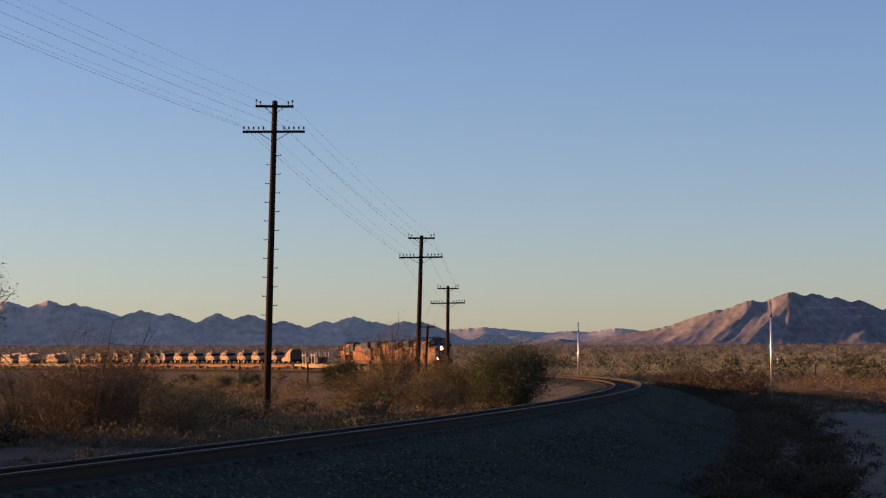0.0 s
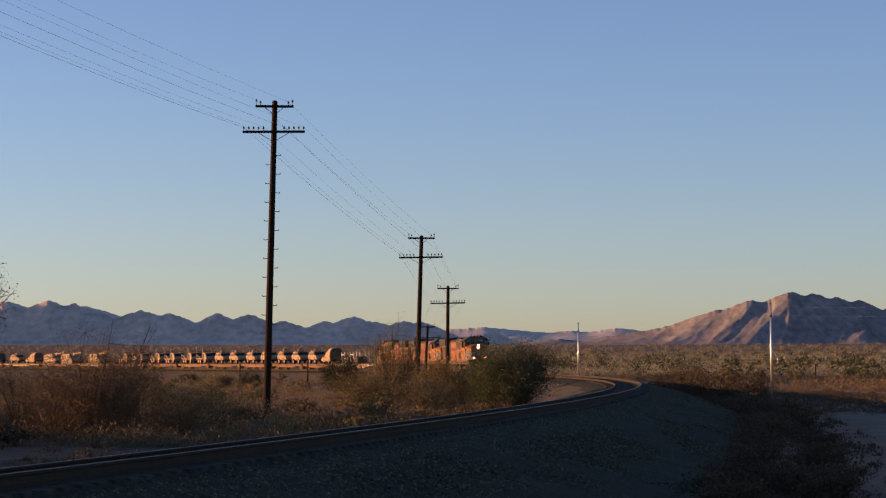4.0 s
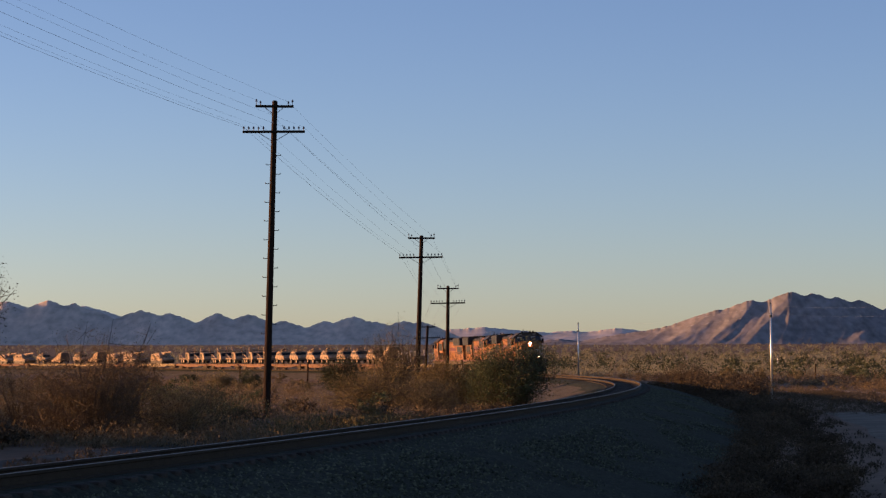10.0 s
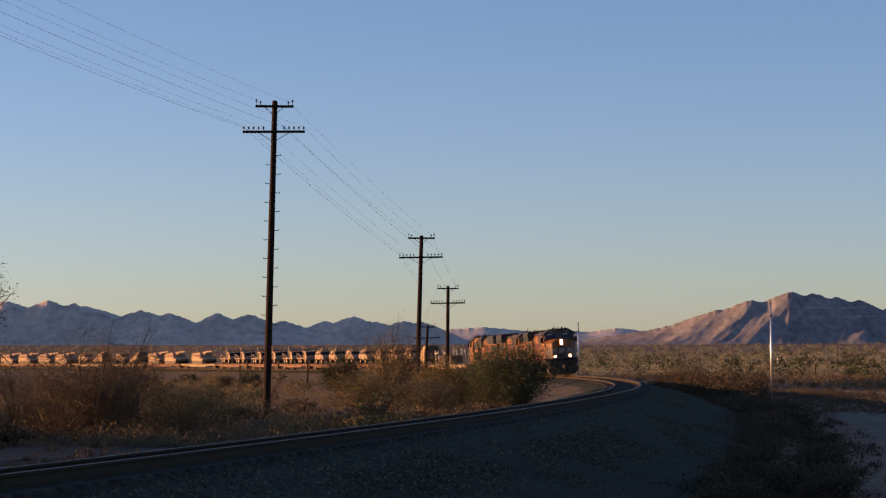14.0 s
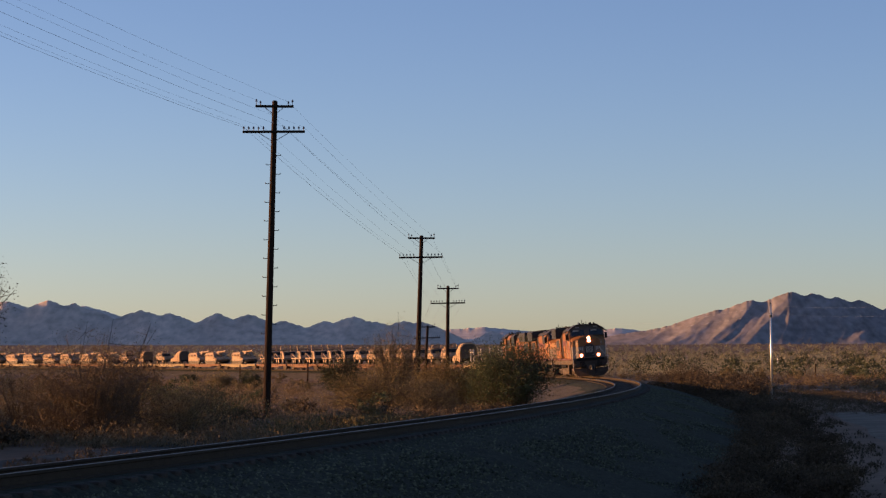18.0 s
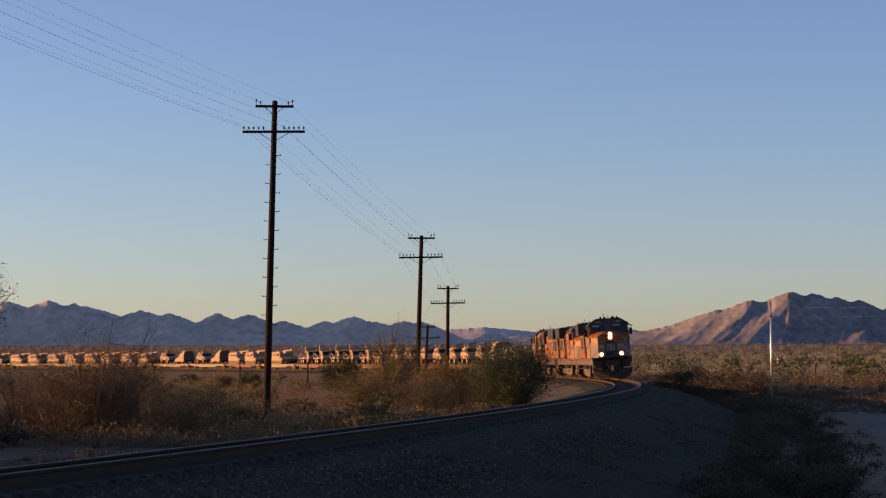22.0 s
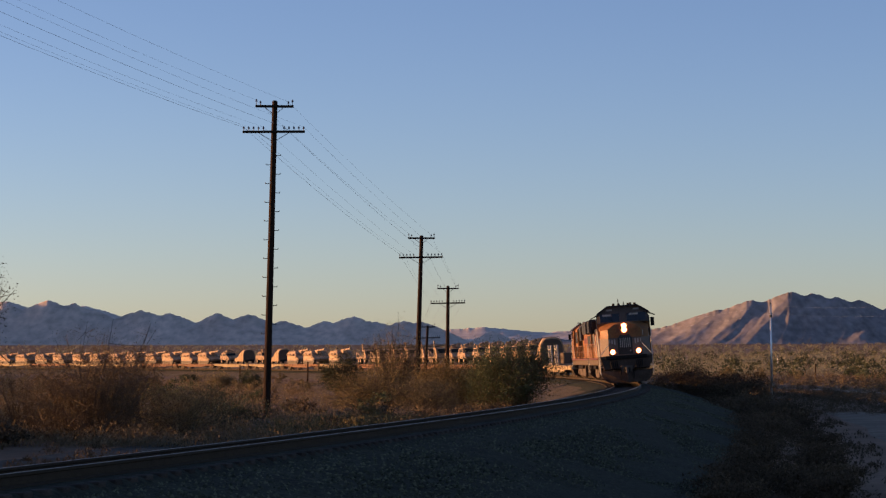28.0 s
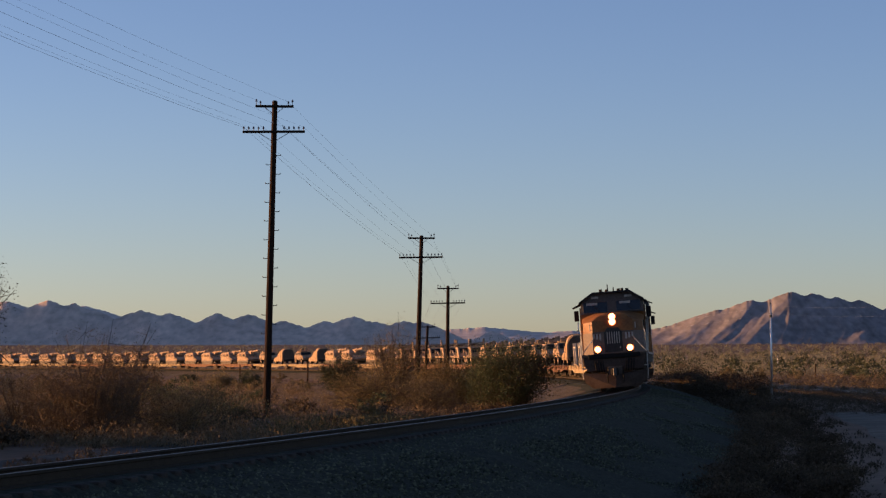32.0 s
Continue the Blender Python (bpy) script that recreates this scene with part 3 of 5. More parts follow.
plant("desert_bush", "round dark green bush on the red earth", bush_meshes(5, 3.9, 4.2, 70, 16000, 0.055, DEEP, 1.9, 0.0, low=0.2), -8.6, 190)
plant("desert_bush", "low olive mound on the red earth", bush_meshes(11, 2.1, 4.2, 60, 9000, 0.055, OLIVE, 2.0, 0.0, low=0.15), -22.7, 230)
plant("desert_bush", "small dark green bush beside a wooden post", bush_meshes(12, 2.2, 2.8, 50, 8000, 0.055, DEEP, 2.0, 0.0, low=0.15), -19.5, 228)
plant("desert_bush", "flat dark green bush on the bare earth", bush_meshes(13, 1.5, 3.6, 50, 7000, 0.06, DEEP, 2.0, 0.0, low=0.15), -33.5, 296)
plant("desert_bush", "wide dry russet bush with bare grey twigs", bush_meshes(6, 4.0, 5.8, 120, 30000, 0.025, RUST, 2.3, 0.1, low=0.15), -12.1, 77)
plant("desert_bush", "tall twiggy brown bush with thin leaves", bush_meshes(7, 4.2, 4.0, 90, 17000, 0.024, RUST, 2.0, 0.12, low=0.2), -12.0, 84)
plant("desert_bush", "dry brown bush with thin twigs", bush_meshes(8, 3.2, 4.0, 80, 16000, 0.024, STRAW, 2.2, 0.12, low=0.15), -14.8, 80)
plant("desert_bush", "dark olive bush in the shade by the apron", bush_meshes(14, 2.6, 3.8, 80, 14000, 0.026, OLIVE, 2.2, 0.05, low=0.15), -9.2, 80)
# dark leaves here put the shade beside the bank into colour
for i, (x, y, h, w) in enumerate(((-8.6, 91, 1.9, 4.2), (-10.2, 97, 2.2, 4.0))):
    plant("desert_bush", "low bush toned dark for the shade beside the bank", bush_meshes(80 + i, h, w, 60, 7000, 0.034, DEEP, 2.2, 0.0, low=0.2), x, y, group="shaded bushes beside the bank")
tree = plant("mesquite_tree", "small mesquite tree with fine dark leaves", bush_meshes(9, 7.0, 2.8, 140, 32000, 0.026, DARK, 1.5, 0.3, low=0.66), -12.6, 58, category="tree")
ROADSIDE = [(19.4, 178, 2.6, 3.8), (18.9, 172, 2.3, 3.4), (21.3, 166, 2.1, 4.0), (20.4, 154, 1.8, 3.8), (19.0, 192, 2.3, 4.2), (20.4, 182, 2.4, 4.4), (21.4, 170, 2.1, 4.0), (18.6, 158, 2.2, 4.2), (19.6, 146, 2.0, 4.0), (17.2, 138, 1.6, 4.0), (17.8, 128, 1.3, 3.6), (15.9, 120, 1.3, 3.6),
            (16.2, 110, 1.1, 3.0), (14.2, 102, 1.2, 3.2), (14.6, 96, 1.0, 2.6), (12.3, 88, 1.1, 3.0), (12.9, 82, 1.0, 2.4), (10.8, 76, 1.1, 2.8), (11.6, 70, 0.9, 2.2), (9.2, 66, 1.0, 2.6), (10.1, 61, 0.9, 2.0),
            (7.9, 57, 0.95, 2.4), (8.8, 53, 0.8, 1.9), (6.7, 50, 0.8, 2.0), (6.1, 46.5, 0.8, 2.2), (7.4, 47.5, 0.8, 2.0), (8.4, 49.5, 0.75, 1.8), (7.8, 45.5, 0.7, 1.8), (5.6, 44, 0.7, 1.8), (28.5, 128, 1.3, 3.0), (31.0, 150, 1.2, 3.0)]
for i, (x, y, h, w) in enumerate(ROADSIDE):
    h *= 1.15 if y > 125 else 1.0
    plant("roadside_brush", "low brush toned dark for shade between the ballast bank and the dirt road", bush_meshes(20 + i, h, w, 44, 4600 if y < 90 else 3600, 0.033 if y < 90 else 0.06, DARK, 1.9, 0.0, low=0.2), x, y, group="brush beside the bank")

# the common shrubs, a few kinds set out many times
KINDS = {}
for i, (leaf, h, w, n, size) in enumerate((("rust", 0.9, 1.5, 700, 0.06), ("straw", 0.6, 1.1, 500, 0.06), ("olive", 1.2, 1.7, 800, 0.07), ("yellow", 1.0, 1.4, 700, 0.065),
                                           ("rust", 0.5, 1.2, 450, 0.055), ("dark", 0.8, 1.4, 600, 0.06), ("green", 1.3, 1.8, 800, 0.075))):
    KINDS.setdefault(leaf, []).append(bush_meshes(50 + i, h, w, 16, int(n * 0.9), size * 0.88, LEAVES[leaf], 1.5, 0.05, low=0.2))
WORDS = {"rust": "low dry russet desert shrub", "straw": "tuft of dry straw-coloured brush", "olive": "olive-green creosote shrub on dry soil",
         "yellow": "yellow-green desert shrub on dry soil", "dark": "dark dry shrub on shaded soil", "green": "green desert shrub on dry soil"}
count = 0
while count < 215:
    y = 62 + 330 * rng.random() ** 1.6
    x = y * rng.uniform(-0.205, 0.0) - 2
    lat = float(lateral([x], [y])[0])
    if lat > -8.5 or abs(x + 8.25) < 1.2 and y < 112 or (y < 84 and lat > -17):
        continue
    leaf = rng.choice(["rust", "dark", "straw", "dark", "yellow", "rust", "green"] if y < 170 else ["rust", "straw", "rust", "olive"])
    kinds = KINDS[leaf]
    size = rng.uniform(0.7, 1.5) * (0.85 if y > 150 else 1.1)
    if 62 < y < 100 and x < -5:
        size *= 1.15
    plant("shrub", WORDS[leaf], kinds[rng.integers(len(kinds))], x, y, rng.uniform(0, 360), size, "shrubs inside the curve")
    count += 1
count = 0
while count < 90:
    y = 120 + 380 * rng.random() ** 1.3
    x = y * rng.uniform(0.06, 0.205)
    lat = float(lateral([x], [y])[0])
    if lat < 16.5:
        continue
    leaf = rng.choice(["rust", "straw", "dark", "rust"] if lat < 45 else ["olive", "olive", "yellow", "rust", "green"])
    kinds = KINDS[leaf]
    plant("shrub", WORDS[leaf], kinds[rng.integers(len(kinds))], x, y, rng.uniform(0, 360), rng.uniform(0.6, 1.1) if lat < 45 else rng.uniform(1.0, 1.9), "shrubs of the open desert")
    count += 1
# tall unseen shrubs added left of view to shade ground by the pole
for i, (x, y, k) in enumerate(((-27, 106, 3.2), (-33, 98, 3.4), (-40, 112, 3.3), (-52, 104, 3.6), (-30, 122, 2.6))):
    plant("shrub", WORDS["olive"], KINDS["olive"][0], x, y, 40 * i, k, "shrubs inside the curve")
# unseen brush added outside the view, towards the sun, for the shade it casts
for i in range(20):
    y, x = rng.uniform(10, 230), -rng.uniform(0.24, 1) * 260
    if x > -0.22 * y - 4:
        x = -0.22 * y - 6 - rng.uniform(0, 60)
    if float(lateral([x], [y])[0]) > -12:
        continue
    plant("shrub", WORDS["olive"], KINDS["olive"][0], x, y, rng.uniform(0, 360), rng.uniform(1.6, 3.0), "shrubs inside the curve")


def scrub(name, label, n, place, low, high, leaf, per):
    """Far scrub, too many to count, in one mesh."""
    out = []
    r = np.random.default_rng(len(name) + n)
    xy = place(r, n)
    z = ground_z(xy[:, 0], xy[:, 1])
    for (x, y), g in zip(xy, z):
        h = r.uniform(low, high)
        w = h * r.uniform(0.9, 1.6)
        d = r.normal(size=(per, 3))
        d /= np.linalg.norm(d, axis=1)[:, None]
        d *= r.uniform(0.55, 1.0, per)[:, None]
        pts = np.array([x, y, g + h * 0.5]) + d * np.array([w / 2, w / 2, h * 0.5])
        out.append(leaf_quads(pts, h * (0.08 if per > 40 else 0.2), r, 0.3))
    ob = new(name, cards(name, np.concatenate(out), leaf))
    return tagged(ob, label, "scrub", kind="stuff")


def plain(y0, y1, b0, b1, power, out_min):
    def place(r, n):
        pts = np.empty((0, 2))
        while len(pts) < n:
            y = y0 + (y1 - y0) * r.random(n) ** power
            x = y * r.uniform(b0, b1, n)
            p = np.stack([x, y], 1)
            pts = np.concatenate([pts, p[lateral(x, y) > out_min]])
        return pts[:n]
    return place


def brush_field(name, label, n, place, low, high, leaf, per):
    """Dry brush close to the ground: tufts of thin upright twigs and leaves."""
    r = np.random.default_rng(n)
    xy = place(r, n)
    z = ground_z(xy[:, 0], xy[:, 1])
    h = r.uniform(low, high, n)
    k = np.repeat(np.arange(n), per)
    d = r.normal(size=(n * per, 2)) * (h[k] * 0.5)[:, None]
    up = r.random(n * per) ** 0.8 * h[k]
    pts = np.stack([xy[k, 0] + d[:, 0], xy[k, 1] + d[:, 1], z[k] + up * np.exp(-(d ** 2).sum(1) / (h[k] ** 2))], 1)
    ob = new(name, cards(name, leaf_quads(pts, 0.062, r, 1.3, 0.22), leaf))
    return tagged(ob, label, "scrub", kind="stuff")


def inside(y0, y1, power, gap):
    def place(r, n):
        pts = np.empty((0, 2))
        while len(pts) < n:
            y = y0 + (y1 - y0) * r.random(n) ** power
            x = y * r.uniform(-0.21, 0.06, n)
            lat = lateral(x, y)
            pts = np.concatenate([pts, np.stack([x, y], 1)[(lat < -gap) & (bumps(x * 1.7, y * 1.7) > r.normal(size=n) * 0.35 - 0.15)]])
        return pts[:n]
    return place


brush_field("dry_russet_brush", "knee-high russet brush covering the red earth", 2200, inside(72, 330, 1.4, 8.0), 0.35, 1.0, RUST, 66)
brush_field("dry_straw_brush", "knee-high straw-coloured dead brush and grass", 900, inside(72, 300, 1.5, 7.5), 0.3, 0.8, STRAW, 66)
# the next two fields carry the bank-side shade in their dark leaves
brush_field("dark_low_brush", "low brush toned dark for the shade beside the bank", 800, lambda r, n: np.array([tuple(beside(s, -6.6 - 3.0 * r.random() ** 1.5, 0))[:2] for s in 62 + 100 * r.random(n) ** 1.4]), 0.3, 0.8, DARK, 65)
brush_field("shaded_green_brush", "dense green brush toned dark for the shade at the foot of the bank", 200, lambda r, n: np.array([tuple(beside(s, -6.9 - 5.0 * r.random(), 0))[:2] for s in 56 + 16 * r.random(n)]), 0.4, 0.9, DEEP, 110)
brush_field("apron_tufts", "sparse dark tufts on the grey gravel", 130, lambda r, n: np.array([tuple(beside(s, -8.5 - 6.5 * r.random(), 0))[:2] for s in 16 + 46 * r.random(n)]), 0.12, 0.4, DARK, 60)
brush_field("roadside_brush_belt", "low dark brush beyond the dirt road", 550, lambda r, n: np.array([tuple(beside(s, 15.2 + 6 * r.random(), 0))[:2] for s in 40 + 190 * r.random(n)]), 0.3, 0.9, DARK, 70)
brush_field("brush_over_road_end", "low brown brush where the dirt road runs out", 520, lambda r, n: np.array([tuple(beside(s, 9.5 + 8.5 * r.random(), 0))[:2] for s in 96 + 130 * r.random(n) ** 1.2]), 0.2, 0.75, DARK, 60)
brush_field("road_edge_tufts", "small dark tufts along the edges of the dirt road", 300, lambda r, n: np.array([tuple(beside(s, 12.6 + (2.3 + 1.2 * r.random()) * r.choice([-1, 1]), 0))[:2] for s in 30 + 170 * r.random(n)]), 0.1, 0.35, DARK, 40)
brush_field("roadside_grass", "low dry grass on the far side of the dirt road", 900, plain(110, 330, 0.08, 0.215, 1.3, 18.0), 0.2, 0.6, RUST, 40)
scrub("creosote_flat", "olive creosote scrub covering the desert plain", 2800, plain(380, 1500, 0.0, 0.22, 1.4, 40), 0.8, 2.2, SCRUB, 66)
scrub("green_scrub", "green desert trees scattered over the plain", 620, plain(350, 1600, 0.0, 0.22, 1.3, 50), 1.6, 3.6, DEEP, 72)
scrub("russet_scrub", "low russet scrub on the desert plain", 2100, plain(225, 800, 0.03, 0.22, 2.0, 30), 0.5, 1.3, RUST, 41)
scrub("far_scrub", "thin scrub far out on the plain", 2200, plain(700, 3300, -0.22, 0.22, 1.2, 30), 1.8, 3.4, SCRUB, 18)

# ---- the train: vehicles face +x, stand on z = 0 at the rail head, middle at x = 0 ----
def wheelset(parent, x, r, name="wheel"):
    for side in (-1, 1):
        sh = Shape().tube((x, side * 0.69, r), (x, side * 0.80, r), r, r, 20).tube((x, side * 0.66, r), (x, side * 0.69, r), r + 0.03, r + 0.03, 20)
        sh.tube((x, side * 0.80, r), (x, side * 0.86, r), r * 0.32, r * 0.26, 12)
        part(name, sh, GRIME, parent, "grimy steel wheel")


def bogie(parent, x, axles, r, name, frame_z):
    """A truck: two cast side frames with springs between its wheels."""
    half = (max(axles) - min(axles)) / 2 + r * 0.9
    sh = Shape()
    for side in (-1, 1):
        y0, y1 = side * 0.98, side * 1.14
        y0, y1 = min(y0, y1), max(y0, y1)
        sh.prism([(x - half, frame_z - 0.1), (x - half * 0.8, frame_z + 0.14), (x + half * 0.8, frame_z + 0.14), (x + half, frame_z - 0.1),
                  (x + half * 0.8, frame_z - 0.16), (x + half * 0.3, frame_z - 0.34), (x - half * 0.3, frame_z - 0.34), (x - half * 0.8, frame_z - 0.16)], y0, y1)
        for a in axles:
            sh.box(x + a - 0.17, x + a + 0.17, y0 - 0.03, y1 + 0.03, r - 0.17, r + 0.19, 0.04)
    sh.box(x - 0.25, x + 0.25, -1.05, 1.05, frame_z - 0.2, frame_z + 0.16, 0.03)
    ob = part(name, sh, GRIME, parent, "grimy cast steel truck")
    spring = Shape()
    for side in (-1, 1):
        for a in (-half * 0.45, half * 0.45, 0):
            for q in range(4):
                spring.tube((x + a, side * 1.1, frame_z - 0.28 + q * 0.08), (x + a, side * 1.1, frame_z - 0.23 + q * 0.08), 0.1, 0.1, 8)
    part("spring", spring, BLACK, ob)
    for a in axles:
        wheelset(ob, x + a, r)
    return ob


def coupler(parent, x, d):
    sh = Shape().box(min(x, x + d * 0.5), max(x, x + d * 0.5), -0.1, 0.1, 0.76, 0.98, 0.03).box(min(x + d * 0.45, x + d * 0.75), max(x + d * 0.45, x + d * 0.75), -0.2, 0.17, 0.7, 1.04, 0.06)
    part("coupler", sh, BLACK, parent, "dark cast coupler")


def locomotive(label):
    """A six-axle diesel freight locomotive with a wide nose, yellow sides and a grey roof."""
    ob = thing("locomotive", label, "locomotive", "locomotives of the train")
    part("underframe", Shape().box(-10.4, 10.3, -1.5, 1.5, 1.18, 1.62, 0.05).box(-10.5, 10.4, -1.56, 1.56, 1.60, 1.72, 0.02), GRIME, ob, "grey sill and walkway")
    part("sill_stripe", Shape().box(-10.2, 10.0, 1.562, 1.572, 1.60, 1.70).box(-10.2, 10.0, -1.572, -1.562, 1.60, 1.70), PAINT_RED, ob, "thin red sill stripe")
    tank = Shape().prism([(-3.6, 1.15), (3.6, 1.15), (3.6, 0.55), (3.2, 0.3), (-3.2, 0.3), (-3.6, 0.55)], -1.32, 1.32)
    part("fuel_tank", tank, GRIME, ob, "dusty grey fuel tank")
    for side in (-1, 1):
        part("air_reservoir", Shape().tube((-3.0, side * 1.36, 1.02), (2.6, side * 1.36, 1.02), 0.14, 0.14, 12), BLACK, ob)
        part("tank_sight", Shape().box(0.2, 0.7, side * 1.325 - 0.012, side * 1.325 + 0.012, 0.6, 0.9), BLACK, ob)
    for x, nm in ((6.75, "front_truck"), (-6.75, "rear_truck")):
        bogie(ob, x, (-1.85, 0.0, 1.85), 0.53, nm, 0.66)
    # nose: an arched top, chamfered cheeks and a darker lower half with its door
    nose, low = [], []
    for y in (-1, 1):
        nose += [(8.3, y * 1.47, 2.6), (8.3, y * 1.47, 3.5), (9.5, y * 1.40, 2.6), (9.5, y * 1.38, 3.2), (10.04, y * 0.95, 2.6), (9.96, y * 0.95, 3.26), (9.8, y * 0.62, 3.5), (9.6, y * 0.25, 3.62), (8.3, y * 1.0, 3.68)]
        low += [(8.35, y * 1.475, 1.725), (8.35, y * 1.475, 2.72), (9.5, y * 1.412, 1.725), (9.5, y * 1.412, 2.72), (10.09, y * 0.96, 1.725), (10.055, y * 0.96, 2.72)]
    part("nose", Shape().hull(nose), PAINT_YELLOW, ob, "faded yellow arched short nose")
    part("nose_skirt", Shape().hull(low), NOSE_DARK, ob, "grey-brown lower nose")
    part("nose_belt", Shape().hull([(10.075, -0.95, 2.7), (10.075, 0.95, 2.7), (10.075, -0.95, 2.745), (10.075, 0.95, 2.745), (9.95, -0.95, 2.7), (9.95, 0.95, 2.7), (9.95, -0.95, 2.745), (9.95, 0.95, 2.745)]), NOSE_BROW, ob, "raised seam across the nose")
    door = part("nose_door", Shape().hull([(10.12, -0.42, 1.78), (10.12, 0.42, 1.78), (10.10, -0.42, 2.7), (10.10, 0.42, 2.7), (10.08, -0.26, 2.92), (10.08, 0.26, 2.92), (9.9, -0.42, 1.78), (9.9, 0.42, 1.78), (9.9, -0.26, 2.92), (9.9, 0.26, 2.92)]), PAINT_GREY, ob, "dark grey nose door")
    for k in range(6):
        part("louvre", Shape().box(10.105, 10.135, -0.29 + k * 0.11, -0.25 + k * 0.11, 2.18, 2.72), PAINT_WHITE, door, "pale upright bar")
    part("door_handle", Shape().tube((10.12, 0.3, 1.98), (10.18, 0.3, 1.98), 0.035, 0.035, 8), PAINT_WHITE, door)
    # winged emblem as plain shapes, grab irons and slanted handrails
    for side in (-1, 1):
        for k in range(3):
            y0, y1 = sorted((side * (0.56 + k * 0.15), side * (0.64 + k * 0.15)))
            part("emblem_wing", Shape().box(10.08, 10.105, y0, y1, 2.36 + 0.05 * k, 2.66), PAINT_WHITE, ob, "short pale bar of the emblem")
        y0, y1 = sorted((side * 0.56, side * 0.94))
        part("emblem_bar", Shape().box(10.08, 10.1, y0, y1, 2.58, 2.63), PAINT_RED, ob, "thin red bar of the emblem")
        part("slanted_handrail", Shape().path([(10.42, side * 1.5, 1.74), (10.36, side * 0.98, 2.36), (10.1, side * 0.95, 2.42)], 0.024, 6), PAINT_WHITE, ob, "white slanted front handrail")
        part("grab_iron", Shape().path([(9.98, side * 1.04, 2.86), (10.05, side * 1.06, 2.86), (10.02, side * 1.06, 3.1), (9.95, side * 1.04, 3.1)], 0.016, 5), PAINT_WHITE, ob)
        part("sand_hatch", Shape().box(8.75, 9.15, side * 1.452 - 0.02, side * 1.452 + 0.02, 2.9, 3.2, 0.01), PAINT_GREY, ob)
    # cab
    outline = [(-1.54, 1.72), (1.54, 1.72), (1.54, 3.62), (1.46, 4.22), (0.86, 4.62), (-0.86, 4.62), (-1.46, 4.22), (-1.54, 3.62)]
    cab = Shape()
    cab.add([(6.0, y, z) for y, z in outline] + [(8.62 - max(0, z - 3.5) * 0.28, y, z) for y, z in outline],
            [tuple(range(7, -1, -1)), tuple(range(8, 16))] + [(i, (i + 1) % 8, (i + 1) % 8 + 8, i + 8) for i in range(8)])
    cab_ob = part("cab", cab, PAINT_YELLOW, ob, "yellow cab")
    roof = [(1.60, 4.12), (1.50, 4.26), (0.88, 4.66), (-0.88, 4.66), (-1.50, 4.26), (-1.60, 4.12), (-1.50, 4.20), (-0.86, 4.60), (0.86, 4.60), (1.50, 4.20)]
    rs = Shape()
    rs.add([(5.95, y, z) for y, z in roof] + [(8.75, y, z) for y, z in roof], [tuple(range(9, -1, -1)), tuple(range(10, 20))] + [(i, (i + 1) % 10, (i + 1) % 10 + 10, i + 10) for i in range(10)])
    part("cab_roof", rs, PAINT_GREY, cab_ob, "grey cab roof")
    part("cab_brow", Shape().hull([(8.62, -1.5, 3.62), (8.62, 1.5, 3.62), (8.5, -1.46, 4.2), (8.5, 1.46, 4.2), (8.45, -0.86, 4.62), (8.45, 0.86, 4.62), (8.66, -1.5, 3.64), (8.66, 1.5, 3.64), (8.49, -0.86, 4.6), (8.49, 0.86, 4.6), (8.52, 1.44, 4.2), (8.52, -1.44, 4.2)]), NOSE_BROW, cab_ob, "dark grey windscreen surround")
    for y0, y1 in ((-1.36, -0.2), (0.2, 1.36)):
        wz0, wz1, wx0, wx1 = 3.70, 4.20, 8.668, 8.572
        part("windscreen", Shape().hull([(wx0, y0, wz0), (wx0, y1, wz0), (wx1, y0, wz1), (wx1, y1, wz1), (wx0 - 0.03, y0, wz0), (wx0 - 0.03, y1, wz0), (wx1 - 0.03, y0, wz1), (wx1 - 0.03, y1, wz1)]), WINDOW, cab_ob, "dark windscreen pane")
        part("windscreen_frame", Shape().path([(wx0 + 0.006, y0, wz0), (wx0 + 0.006, y1, wz0), (wx1 + 0.006, y1, wz1), (wx1 + 0.006, y0, wz1), (wx0 + 0.006, y0, wz0)], 0.02, 5), NOSE_BROW, cab_ob, "dull window frame")
        ym = (y0 + y1) / 2
        part("wiper", Shape().path([(wx0 + 0.03, ym + 0.2, wz0), (wx0 - 0.02, ym - 0.1, wz0 + 0.36)], 0.014, 4), BLACK, cab_ob)
        part("sun_visor", Shape().box(8.53, 8.6, ym - 0.42, ym + 0.1, 4.03, 4.17), PAINT_WHITE, cab_ob, "pale visor behind the windscreen")
    for side in (-1, 1):
        y = side * 1.545
        part("side_window", Shape().box(6.7, 7.45, y - 0.012, y + 0.012, 3.3, 3.98), WINDOW, cab_ob, "dark sliding cab window")
        part("side_window", Shape().box(7.55, 8.2, y - 0.012, y + 0.012, 3.3, 3.98), WINDOW, cab_ob, "dark sliding cab window")
        part("sun_awning", Shape().hull([(6.7, side * 1.54, 4.12), (8.3, side * 1.54, 4.12), (6.7, side * 1.54, 4.16), (8.3, side * 1.54, 4.16), (6.7, side * 1.9, 3.98), (8.3, side * 1.9, 3.98), (6.7, side * 1.9, 4.0), (8.3, side * 1.9, 4.0)]), BLACK, cab_ob, "dark tilted sun awning")
        part("mirror", Shape().box(8.25, 8.3, min(side * 1.6, side * 1.82), max(side * 1.6, side * 1.82), 3.35, 3.85, 0.01), BLACK, cab_ob)
        part("number_board", Shape().hull([(8.53, side * 0.55, 4.3), (8.53, side * 1.05, 4.3), (8.49, side * 0.55, 4.5), (8.49, side * 1.0, 4.5), (8.40, side * 0.55, 4.3), (8.40, side * 1.05, 4.3), (8.40, side * 0.55, 4.5), (8.40, side * 1.0, 4.5)]), BLACK, cab_ob, "black number board with a plain bar")
